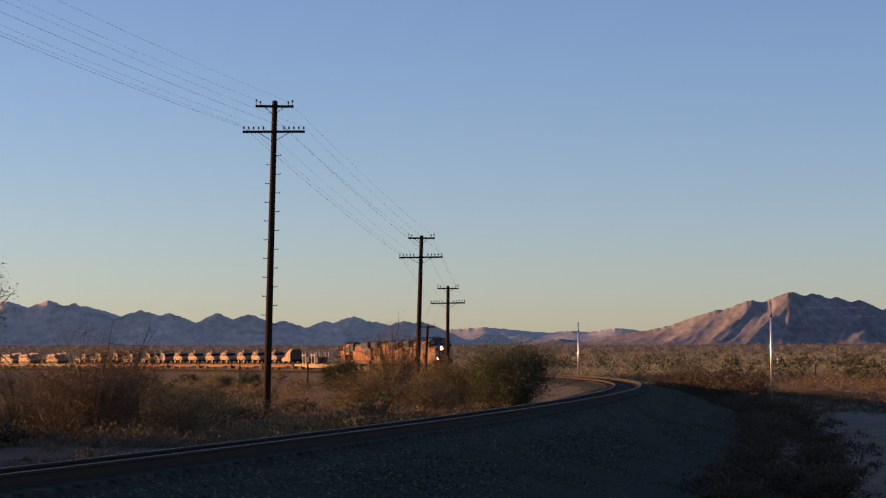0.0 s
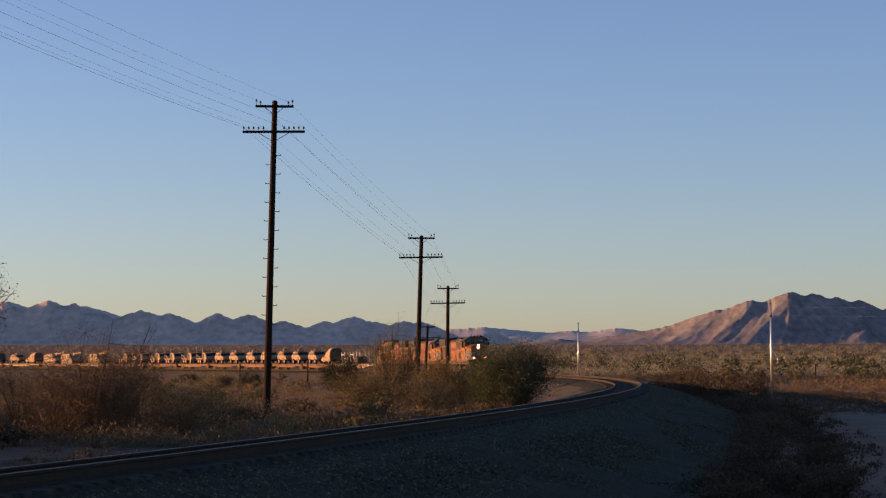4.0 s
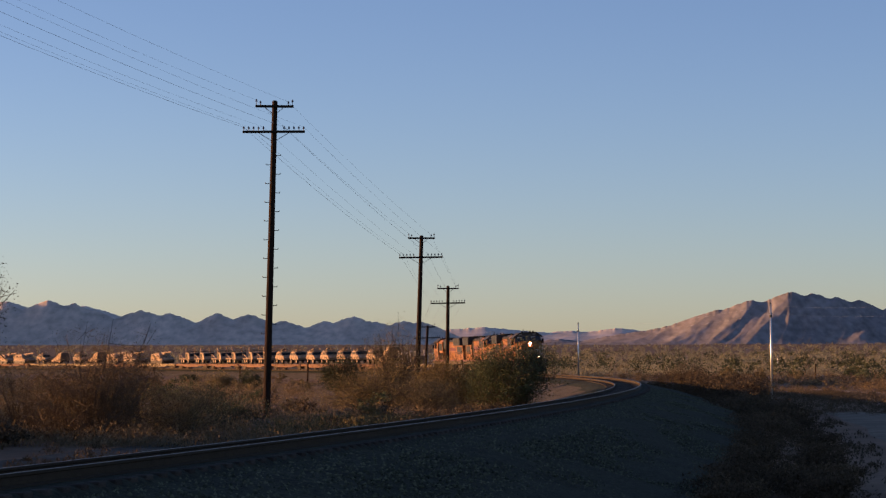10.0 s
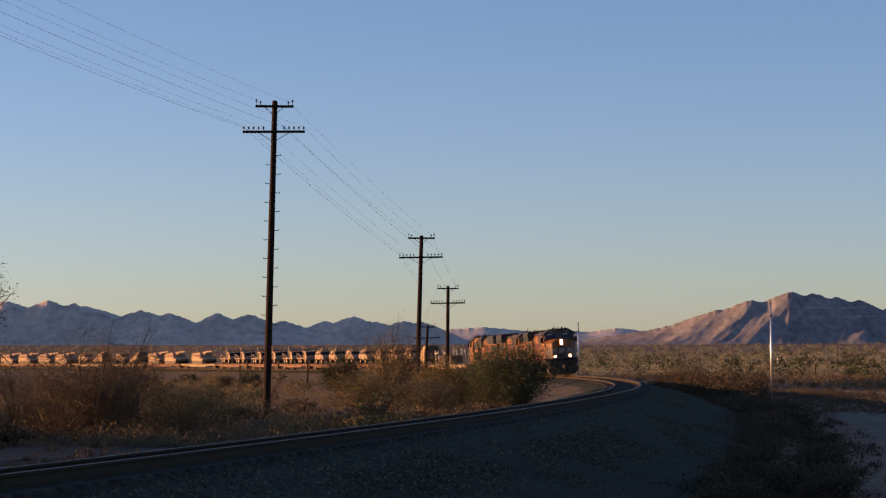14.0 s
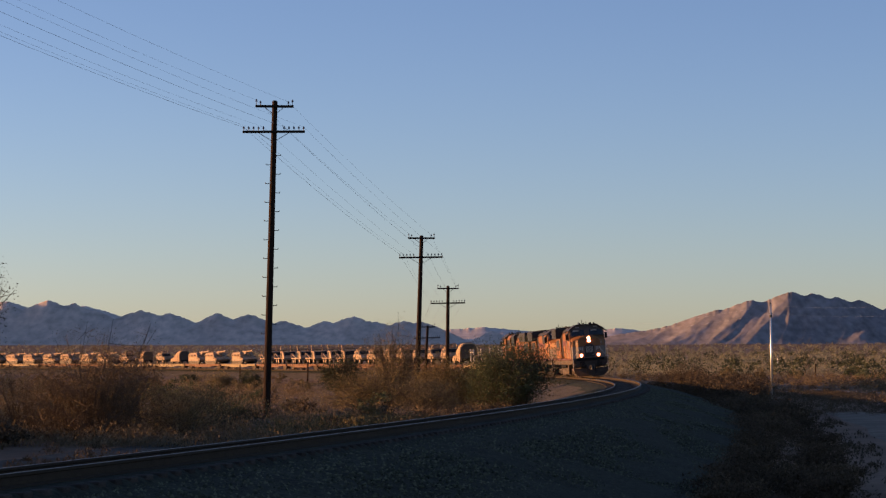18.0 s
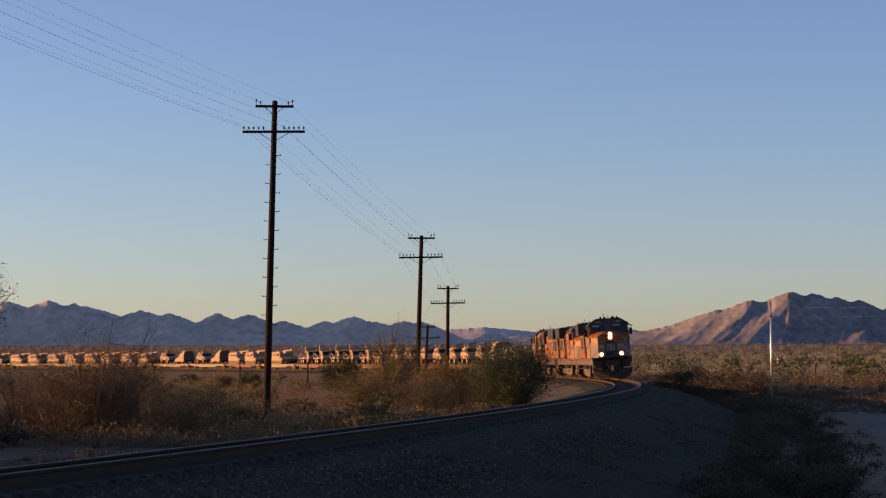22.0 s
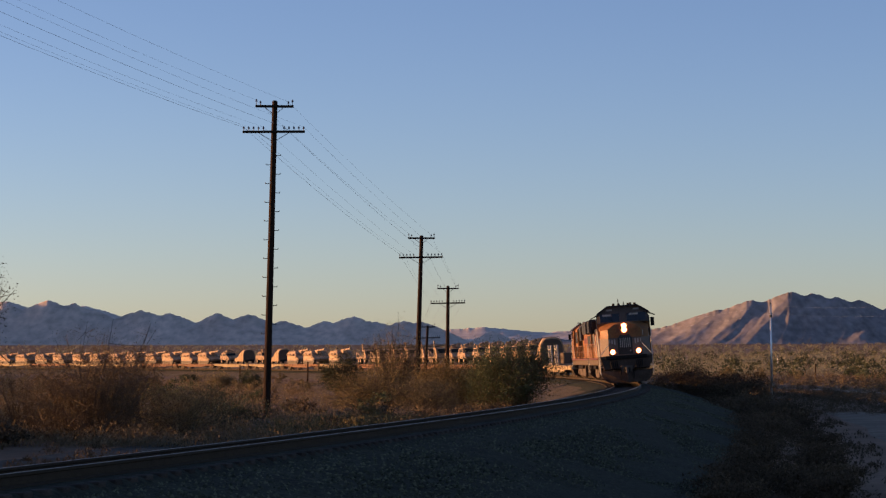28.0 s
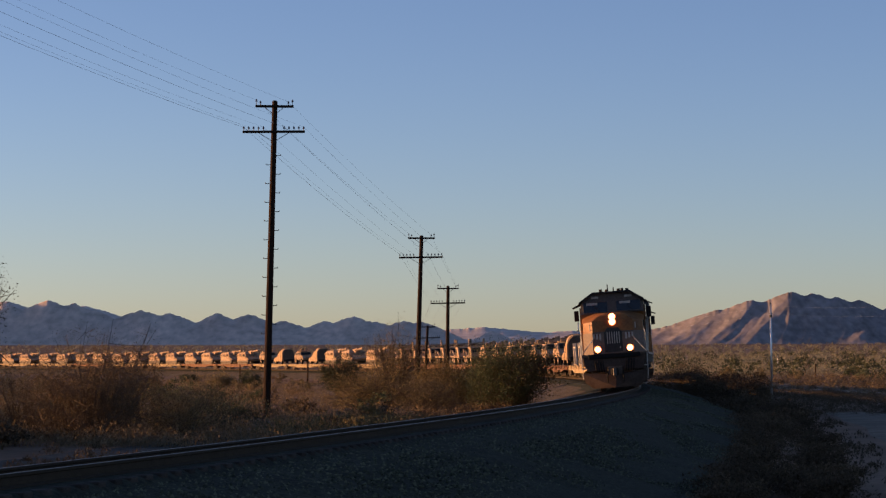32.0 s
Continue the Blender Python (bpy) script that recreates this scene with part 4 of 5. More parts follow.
        part("number_bar", Shape().hull([(8.545, side * 0.62, 4.36), (8.545, side * 0.96, 4.36), (8.52, side * 0.62, 4.46), (8.52, side * 0.96, 4.46), (8.5, side * 0.62, 4.36), (8.5, side * 0.96, 4.46)]), PAINT_WHITE, cab_ob)
        part("cab_emblem", Shape().box(6.9, 8.0, y - 0.01, y + 0.01, 2.5, 2.85), PAINT_RED, cab_ob, "red plain-bar emblem")
    for x, y, h in ((8.0, -0.5, 0.12), (7.7, 0.1, 0.22), (7.4, 0.5, 0.14), (8.2, 0.35, 0.1), (6.9, -0.2, 0.4), (8.3, -0.2, 0.09), (7.9, 0.75, 0.1)):
        part("antenna" if h > 0.2 else "roof_fitting", Shape().tube((x, y, 4.64), (x, y, 4.68 + h), 0.035 if h > 0.2 else 0.09, 0.02 if h > 0.2 else 0.07, 8), BLACK, cab_ob)
    # lights
    part("headlight_box", Shape().box(9.45, 10.03, -0.17, 0.17, 3.04, 3.58, 0.05), PAINT_GREY, ob)
    for z in (3.19, 3.43):
        part("headlight", Shape().tube((10.05, 0, z), (10.075, 0, z), 0.10, 0.105, 16), LAMP, ob, "bright lit headlight")
        part("reflector", Shape().tube((10.02, 0, z), (10.045, 0, z), 0.15, 0.17, 18), GLARE_GLOW, ob, "orange glow ring standing for glare round a lamp")
    for side in (-1, 1):
        part("ditch_light_box", Shape().box(9.95, 10.2, side * 0.75 - 0.16, side * 0.75 + 0.16, 1.76, 2.1, 0.03), BLACK, ob)
        part("ditch_light", Shape().tube((10.23, side * 0.75, 1.94), (10.26, side * 0.75, 1.94), 0.095, 0.1, 16), DITCH, ob, "bright lit ditch light")
        part("reflector", Shape().tube((10.2, side * 0.75, 1.94), (10.225, side * 0.75, 1.94), 0.14, 0.16, 18), GLARE_GLOW, ob, "orange glow ring standing for glare round a lamp")
        part("marker_light", Shape().tube((9.6, side * 1.15, 3.1), (9.66, side * 1.17, 3.1), 0.05, 0.05, 8), PAINT_WHITE, ob)
    # pilot, plough and steps at both ends
    for d in (1, -1):
        pts = []
        for y in (-1, 1):
            pts += [(d * 10.35, y * 1.48, 1.6), (d * 10.5, y * 1.3, 0.95), (d * 10.1, y * 1.5, 1.6), (d * 10.1, y * 1.3, 0.9)]
        part("pilot", Shape().hull(pts), PILOT, ob, "dusty dark end plate")
        part("drawbar_plate", Shape().box(min(d * 10.4, d * 10.56), max(d * 10.4, d * 10.56), -0.34, 0.34, 0.62, 1.12, 0.02), GRIME, ob)
        part("coupler_knuckle", Shape().box(min(d * 11.2, d * 11.3), max(d * 11.2, d * 11.3), -0.09, 0.06, 0.66, 1.06, 0.03), STEEL_WORN, ob, "worn coupler face")
        plough = Shape()
        for y in (-1, 1):
            plough.hull([(d * 10.75, 0.0, 0.14), (d * 10.62, 0.0, 0.72), (d * 10.4, y * 1.05, 0.14), (d * 10.36, y * 1.42, 0.42), (d * 10.4, y * 1.5, 0.86), (d * 10.55, 0, 0.14), (d * 10.5, 0, 0.78), (d * 10.3, y * 1.05, 0.14), (d * 10.26, y * 1.42, 0.42), (d * 10.3, y * 1.5, 0.86)])
        part("plough", plough, PILOT, ob, "dusty dark steel plough")
        coupler(ob, d * 10.5, d)
        part("anti_climber", Shape().box(min(d * 10.2, d * 10.48), max(d * 10.2, d * 10.48), -1.2, 1.2, 1.5, 1.72, 0.03), BLACK, ob)
        for side in (-1, 1):
            st = Shape()
            for k in range(4):
                st.box(min(d * 9.75, d * 10.3), max(d * 9.75, d * 10.3), min(side * 1.2, side * 1.54), max(side * 1.2, side * 1.54), 0.42 + k * 0.33, 0.46 + k * 0.33)
            part("steps", st, GRIME, ob, "open corner steps")
            part("grab_rail", Shape().path([(d * 10.36, side * 1.5, 0.6), (d * 10.4, side * 1.52, 1.7), (d * 10.4, side * 1.5, 2.65), (d * 10.15, side * 1.45, 2.75)], 0.02, 6), PAINT_WHITE, ob, "white corner handrail")
            for q in (0.55, 0.66, 0.78, 0.9):
                part("air_hose", Shape().path([(d * 10.46, side * q, 1.42), (d * 10.62, side * q, 1.3), (d * 10.63, side * (q - 0.04), 0.98), (d * 10.55, side * (q - 0.05), 0.9)], 0.03, 6), BLACK, ob)
            part("step_edge", Shape().box(min(d * 10.3, d * 10.34), max(d * 10.3, d * 10.34), min(side * 1.2, side * 1.54), max(side * 1.2, side * 1.54), 1.06, 1.12), PAINT_WHITE, ob, "pale step nosing")
            part("uncoupling_hose", Shape().path([(d * 10.5, side * 0.35, 0.9), (d * 10.72, side * 0.38, 0.62), (d * 10.75, side * 0.35, 0.35)], 0.035, 6), BLACK, ob)
    # long hood and its sections
    def hood(name, x0, x1, w, z0, z1, cut, material, lab=""):
        o = [(-w, z0), (w, z0), (w, z1 - cut), (w - cut, z1), (cut - w, z1), (-w, z1 - cut)]
        sh = Shape().add([(x0, y, z) for y, z in o] + [(x1, y, z) for y, z in o], [tuple(range(5, -1, -1)), tuple(range(6, 12))] + [(i, (i + 1) % 6, (i + 1) % 6 + 6, i + 6) for i in range(6)])
        return part(name, sh, material, ob, lab)
    engine = hood("long_hood", -10.2, 6.0, 0.96, 1.72, 4.12, 0.22, PAINT_YELLOW, "yellow engine hood")
    hood("hood_roof", -10.15, 5.98, 0.9, 4.10, 4.36, 0.2, PAINT_GREY, "grey hood roof")
    hood("blower_housing", 3.3, 5.9, 1.34, 1.74, 4.42, 0.3, PAINT_YELLOW, "yellow equipment cabinet")
    hood("brake_housing", 0.9, 3.2, 1.2, 3.2, 4.5, 0.2, PAINT_GREY, "grey dynamic brake housing")
    hood("radiator_wing", -10.1, -5.6, 1.52, 3.62, 4.6, 0.12, PAINT_GREY, "wide grey radiator wing")
    hood("radiator_core", -10.12, -5.4, 1.16, 1.74, 3.7, 0.1, PAINT_YELLOW, "yellow radiator compartment")
    for side in (-1, 1):
        for k in range(3):
            x = -9.7 + k * 1.35
            part("radiator_grille", Shape().box(x, x + 1.2, side * 1.525 - 0.012, side * 1.525 + 0.012, 3.72, 4.42), GRILLE, ob)
        for k in range(10):
            x = -5.2 + k * 0.84
            part("hood_door", Shape().box(x, x + 0.78, side * 0.975 - 0.02, side * 0.975 + 0.02, 1.9, 3.35 if k > 6 else 3.8, 0.012), PAINT_YELLOW, engine)
        for k in range(3):
            part("intake_grille", Shape().box(3.5 + k * 0.8, 4.2 + k * 0.8, side * 1.35 - 0.012, side * 1.35 + 0.012, 3.0, 3.95), GRILLE, ob)
            part("brake_grille", Shape().box(1.0 + k * 0.72, 1.66 + k * 0.72, side * 1.21 - 0.012, side * 1.21 + 0.012, 3.45, 4.2), GRILLE, ob)
        # two black panels added to stand for shade between the hood sections
        part("battery_box", Shape().box(3.45, 5.85, side * 1.35 - 0.012, side * 1.35 + 0.012, 1.85, 2.75), BLACK, ob, "dark panel low on the cabinet side")
        part("hood_recess", Shape().box(2.3, 3.25, side * 0.99 - 0.02, side * 0.99 + 0.02, 1.8, 3.15), BLACK, ob, "dark panel standing for shade behind the cabinet")
        part("air_filter", Shape().box(-5.35, -4.5, side * 1.0 - 0.02, side * 1.0 + 0.02, 1.9, 3.9), GRILLE, ob, "dark filter grille")
        part("radiator_panel", Shape().box(-9.6, -6.3, side * 1.165 - 0.012, side * 1.165 + 0.012, 2.5, 3.45), GRILLE, ob, "dark louvred panel")
        part("hood_lettering", Shape().box(-4.6, 0.3, side * 1.0 - 0.008, side * 1.0 + 0.008, 2.9, 3.35), PAINT_RED, engine, "row of red plain bars")
        # handrail along the walkway
        rail = Shape().path([(-10.2, side * 1.5, 2.72), (5.7, side * 1.5, 2.72)], 0.02, 6).path([(-10.2, side * 1.5, 2.25), (5.7, side * 1.5, 2.25)], 0.014, 5)
        part("handrail", rail, PAINT_YELLOW, ob, "yellow walkway handrail")
        for k in range(9):
            part("stanchion", Shape().tube((-10.2 + k * 1.98, side * 1.5, 1.7), (-10.2 + k * 1.98, side * 1.5, 2.74), 0.022, 0.018, 6), PAINT_YELLOW, ob)
        part("cab_handrail", Shape().path([(5.85, side * 1.52, 1.75), (5.85, side * 1.6, 3.4)], 0.03, 6).path([(8.75, side * 1.52, 1.75), (8.75, side * 1.55, 3.2)], 0.03, 6), PAINT_WHITE, ob, "white vertical grab rail")
    part("exhaust_stack", Shape().box(-2.6, -1.6, -0.28, 0.28, 4.34, 4.62, 0.05), BLACK, ob, "sooty exhaust stack")
    for k in range(3):
        part("radiator_fan", Shape().tube((-9.2 + k * 1.35, 0, 4.59), (-9.2 + k * 1.35, 0, 4.68), 0.58, 0.55, 18), BLACK, ob)
    part("horn", Shape().tube((4.6, 0.3, 4.5), (5.1, 0.3, 4.52), 0.05, 0.11, 8).tube((4.6, 0.5, 4.5), (5.05, 0.5, 4.52), 0.05, 0.1, 8).tube((4.7, 0.4, 4.4), (4.7, 0.4, 4.55), 0.04, 0.04, 6), IRON, ob)
    return ob


def flatcar(label, length, material):
    """A flatcar with a plank deck on a fish-bellied frame and two trucks."""
    ob = thing("flatcar", label, "flatcar", "flatcars of the train")
    h = length / 2 - 0.55
    planks = Shape().box(-h, h, -1.44, 1.44, 1.03, 1.11, 0.01)
    part("deck", planks, PLANK, ob, "worn plank deck")
    for side in (-1, 1):
        y0, y1 = sorted((side * 1.45, side * 1.56))
        sill = Shape().prism([(-h, 1.12), (h, 1.12), (h, 0.76), (h * 0.62, 0.74), (h * 0.42, 0.52), (-h * 0.42, 0.52), (-h * 0.62, 0.74), (-h, 0.76)], y0, y1)
        s = part("side_sill", sill, material, ob)
        pockets = Shape()
        for i in range(13):
            x = -h + 0.6 + i * (2 * h - 1.2) / 12
            pockets.box(x - 0.07, x + 0.07, min(side * 1.55, side * 1.62), max(side * 1.55, side * 1.62), 0.82, 1.12, 0.01)
        part("stake_pocket", pockets, material, s)
    part("centre_sill", Shape().box(-h, h, -0.4, 0.4, 0.5, 1.03, 0.03), GRIME, ob)
    for d in (-1, 1):
        part("end_sill", Shape().box(min(d * h, d * (h + 0.12)), max(d * h, d * (h + 0.12)), -1.5, 1.5, 0.7, 1.13, 0.02), material, ob)
        bogie(ob, d * (h - 2.0), (-0.9, 0.9), 0.42, "truck", 0.52)
        coupler(ob, d * (h + 0.1), d)
        part("brake_wheel" if d < 0 else "grab_iron", (Shape().tube((-h - 0.14, 0.9, 1.5), (-h - 0.18, 0.9, 1.5), 0.26, 0.26, 14).tube((-h - 0.1, 0.9, 1.0), (-h - 0.1, 0.9, 1.5), 0.03, 0.03, 6) if d < 0
                                                       else Shape().path([(h + 0.13, -1.2, 0.8), (h + 0.2, -1.2, 0.8), (h + 0.2, -0.8, 0.8), (h + 0.13, -0.8, 0.8)], 0.015, 5)), BLACK, ob)
    return ob


def tracks(ob, x0, x1, y, w, top):
    """A tracked running gear: belts and road wheels."""
    for side in (-1, 1):
        a, b = sorted((side * (y - w / 2), side * (y + w / 2)))
        belt = Shape().prism([(x0 + 0.35, 0), (x1 - 0.75, 0), (x1 - 0.1, 0.42), (x1, 0.66), (x1 - 0.15, top), (x0 + 0.15, top), (x0, 0.6), (x0 + 0.1, 0.32)], a, b)
        t = part("track_belt", belt, STEEL_WORN, ob, "dark steel track")
        for k in range(6):
            x = x0 + 0.55 + k * (x1 - x0 - 1.5) / 5
            part("road_wheel", Shape().tube((x, side * (y + w / 2 - 0.02), 0.36), (x, side * (y + w / 2 + 0.04), 0.36), 0.31, 0.31, 14).tube((x, side * (y + w / 2 + 0.04), 0.36), (x, side * (y + w / 2 + 0.09), 0.36), 0.12, 0.09, 10), TAN_DARK, t)
        part("skirt", Shape().box(x0 + 0.3, x1 - 0.5, side * (y + w / 2 + 0.02) - 0.02, side * (y + w / 2 + 0.02) + 0.02, top - 0.12, top + 0.28, 0.01), TAN, ob)


def howitzer(label):
    ob = thing("self_propelled_howitzer", label, "armoured vehicle", "tracked guns on the flatcars")
    part("hull", Shape().prism([(-3.6, 0.5), (3.0, 0.5), (3.7, 1.0), (3.3, 1.35), (1.6, 1.72), (-3.6, 1.72)], -1.42, 1.42), TAN, ob, "sand-tan armoured hull")
    tracks(ob, -3.6, 3.6, 1.3, 0.42, 0.92)
    pts = []
    for x0, x1, w, z in ((-3.4, 1.7, 1.5, 1.74), (-3.3, 1.5, 1.48, 2.25), (-2.9, 0.9, 1.2, 2.72)):
        pts += [(x0, -w, z), (x0, w, z), (x1, -w * 0.88, z), (x1, w * 0.88, z)]
    tu = part("turret", Shape().hull(pts), TAN, ob, "sand-tan turret")
    part("gun_mantlet", Shape().hull([(0.9, -0.6, 1.9), (0.9, 0.6, 1.9), (0.7, -0.55, 2.72), (0.7, 0.55, 2.72), (2.1, -0.34, 2.2), (2.1, 0.34, 2.2), (2.05, -0.34, 2.72), (2.05, 0.34, 2.72)]), TAN, tu)
    part("gun_barrel", Shape().tube((-0.4, 0, 2.66), (5.3, 0, 2.96), 0.22, 0.17, 12).tube((1.4, 0, 2.76), (2.6, 0, 2.82), 0.27, 0.27, 12), TAN, tu, "long tan gun barrel")
    part("muzzle_brake", Shape().tube((5.25, 0, 2.955), (5.85, 0, 2.99), 0.24, 0.23, 12), TAN, tu)
    for side in (-1, 1):
        for k in range(4):
            part("side_locker", Shape().box(-3.2 + k * 1.1, -2.3 + k * 1.1, min(side * 1.5, side * 1.68), max(side * 1.5, side * 1.68), 1.85, 2.2 + 0.08 * (k % 2), 0.03), TAN if k % 2 else TAN_DARK, tu)
        part("grab_rail", Shape().path([(-2.5, side * 1.32, 2.62), (-2.5, side * 1.42, 2.74), (0.1, side * 1.3, 2.74), (0.1, side * 1.2, 2.62)], 0.025, 5), TAN_DARK, tu)
        part("fender_box", Shape().box(1.8, 3.0, min(side * 1.1, side * 1.5), max(side * 1.1, side * 1.5), 1.3, 1.58, 0.03), TAN_DARK, ob)
    part("travel_lock", Shape().tube((3.3, -0.4, 1.3), (3.4, 0, 2.62), 0.04, 0.04, 6).tube((3.3, 0.4, 1.3), (3.4, 0, 2.62), 0.04, 0.04, 6), TAN_DARK, ob)
    part("hatch", Shape().tube((-0.9, -0.6, 2.84), (-0.9, -0.6, 2.98), 0.36, 0.34, 14), TAN, tu)
    part("machine_gun", Shape().tube((-0.7, -0.6, 3.15), (0.7, -0.6, 3.2), 0.035, 0.025, 6).box(-1.1, -0.6, -0.68, -0.52, 3.05, 3.24, 0.02).tube((-0.8, -0.6, 2.95), (-0.8, -0.6, 3.1), 0.03, 0.03, 6), BLACK, tu)
    part("rear_bustle", Shape().box(-3.75, -3.1, -1.1, 1.1, 1.95, 2.5, 0.05), TAN_DARK, tu)
    part("spade", Shape().box(-3.85, -3.62, -1.2, 1.2, 0.5, 1.3, 0.03), TAN_DARK, ob)
    for o in ob.children_recursive:
        o.data.transform(Matrix.Diagonal((1, 1, 0.84, 1)))
    return ob


def road_wheels(ob, xs, y, r):
    for x in xs:
        for side in (-1, 1):
            w = part("wheel", Shape().tube((x, side * (y - 0.17), r), (x, side * (y + 0.17), r), r, r, 18), RUBBER, ob, "black rubber tyre")
            part("rim", Shape().tube((x, side * (y + 0.165), r), (x, side * (y + 0.19), r), r * 0.55, r * 0.5, 12), TAN, w)


def gun_truck(label):
    ob = thing("armoured_truck", label, "armoured vehicle", "armoured trucks on the flatcars")
    part("chassis", Shape().box(-2.6, 2.6, -0.8, 0.8, 0.5, 0.85, 0.04), BLACK, ob)
    road_wheels(ob, (-1.75, 1.75), 0.98, 0.5)
    body = []
    for x0, x1, w, z in ((-2.6, 2.6, 1.08, 0.78), (-2.7, 2.75, 1.15, 1.15), (-2.6, 2.55, 1.12, 1.5)):
        body += [(x0, -w, z), (x0, w, z), (x1, -w, z), (x1, w, z)]
    part("body", Shape().hull(body), TAN, ob, "sand-tan armoured body")
    cabin = []
    for x0, x1, w, z in ((-2.3, 1.35, 1.12, 1.48), (-2.1, 0.75, 0.98, 2.12)):
        cabin += [(x0, -w, z), (x0, w, z), (x1, -w, z), (x1, w, z)]
    c = part("cabin", Shape().hull(cabin), TAN, ob)
    for side in (-1, 1):
        for x in (-1.6, -0.5, 0.45):
            part("window", Shape().hull([(x - 0.34, side * 1.10, 1.6), (x + 0.34, side * 1.10, 1.6), (x - 0.3, side * 1.01, 2.0), (x + 0.26, side * 1.01, 2.0), (x - 0.34, side * 1.13, 1.6), (x + 0.34, side * 1.13, 1.6), (x - 0.3, side * 1.03, 2.0), (x + 0.26, side * 1.03, 2.0)]), VEHICLE_GLASS, c)
        part("mudguard", Shape().box(1.2, 2.4, min(side * 1.08, side * 1.24), max(side * 1.08, side * 1.24), 1.06, 1.16, 0.02).box(-2.4, -1.1, min(side * 1.08, side * 1.24), max(side * 1.08, side * 1.24), 1.06, 1.16, 0.02), TAN_DARK, ob)
        part("headlamp", Shape().tube((2.72, side * 0.75, 1.2), (2.78, side * 0.75, 1.2), 0.1, 0.1, 10), PAINT_WHITE, ob)
    part("windscreen", Shape().hull([(1.28, -0.9, 1.58), (1.28, 0.9, 1.58), (0.86, -0.84, 2.04), (0.86, 0.84, 2.04), (1.34, -0.9, 1.58), (1.34, 0.9, 1.58), (0.92, -0.84, 2.04), (0.92, 0.84, 2.04)]), VEHICLE_GLASS, c)
    t = part("turret_ring", Shape().tube((-0.6, 0, 2.08), (-0.6, 0, 2.26), 0.66, 0.62, 18), TAN_DARK, ob)
    for k, (dx, dy, a, h) in enumerate(((0.62, 0.32, 0, 2.82), (0.62, -0.36, 0, 2.62), (0, 0.62, 90, 2.6), (0, -0.62, 90, 2.66), (-0.62, 0, 0, 2.5))):
        wide = 0.26 if dx > 0 else 0.5
        part("gun_shield", Shape().box(-0.03, 0.03, -wide, wide, 2.24, h, 0.01, Matrix.Translation((-0.6 + dx, dy, 0)) @ pose(0, 0, 0, 0, 6, a)), TAN, t, "tan turret shield plate")
    part("shield_window", Shape().box(0.0, 0.04, -0.2, 0.2, 2.5, 2.72, 0, Matrix.Translation((0.02, 0.32, 0))), VEHICLE_GLASS, t)
    part("ammunition_box", Shape().box(-1.1, -0.75, -0.5, -0.15, 2.26, 2.58, 0.02), TAN_DARK, t)
    part("roof_case", Shape().box(-2.0, -1.4, -0.7, 0.5, 2.12, 2.36, 0.04), CANVAS, ob, "canvas-wrapped roof load")
    part("spare_wheel", Shape().tube((-2.62, -0.3, 1.3), (-2.86, -0.3, 1.3), 0.42, 0.42, 16), RUBBER, ob)
    for side in (-1, 1):
        for x in (-1.05, 0.0):
            part("door_seam", Shape().box(x - 0.02, x + 0.02, side * 1.14 - 0.02, side * 1.14 + 0.02, 0.86, 1.5), TAN_DARK, ob)
    part("machine_gun", Shape().tube((-0.5, 0, 2.6), (1.1, 0, 2.68), 0.045, 0.03, 8).box(-0.9, -0.3, -0.1, 0.1, 2.5, 2.72, 0.02), BLACK, t)
    part("antenna", Shape().tube((-2.2, 0.8, 2.1), (-2.25, 0.8, 3.0), 0.02, 0.012, 5), BLACK, ob)
    part("bumper", Shape().box(2.7, 2.86, -1.0, 1.0, 0.72, 1.0, 0.03), TAN_DARK, ob)
    part("cargo_rack", Shape().box(-2.62, -2.2, -0.95, 0.95, 1.5, 1.9, 0.05), CANVAS, ob, "canvas roll")
    return ob


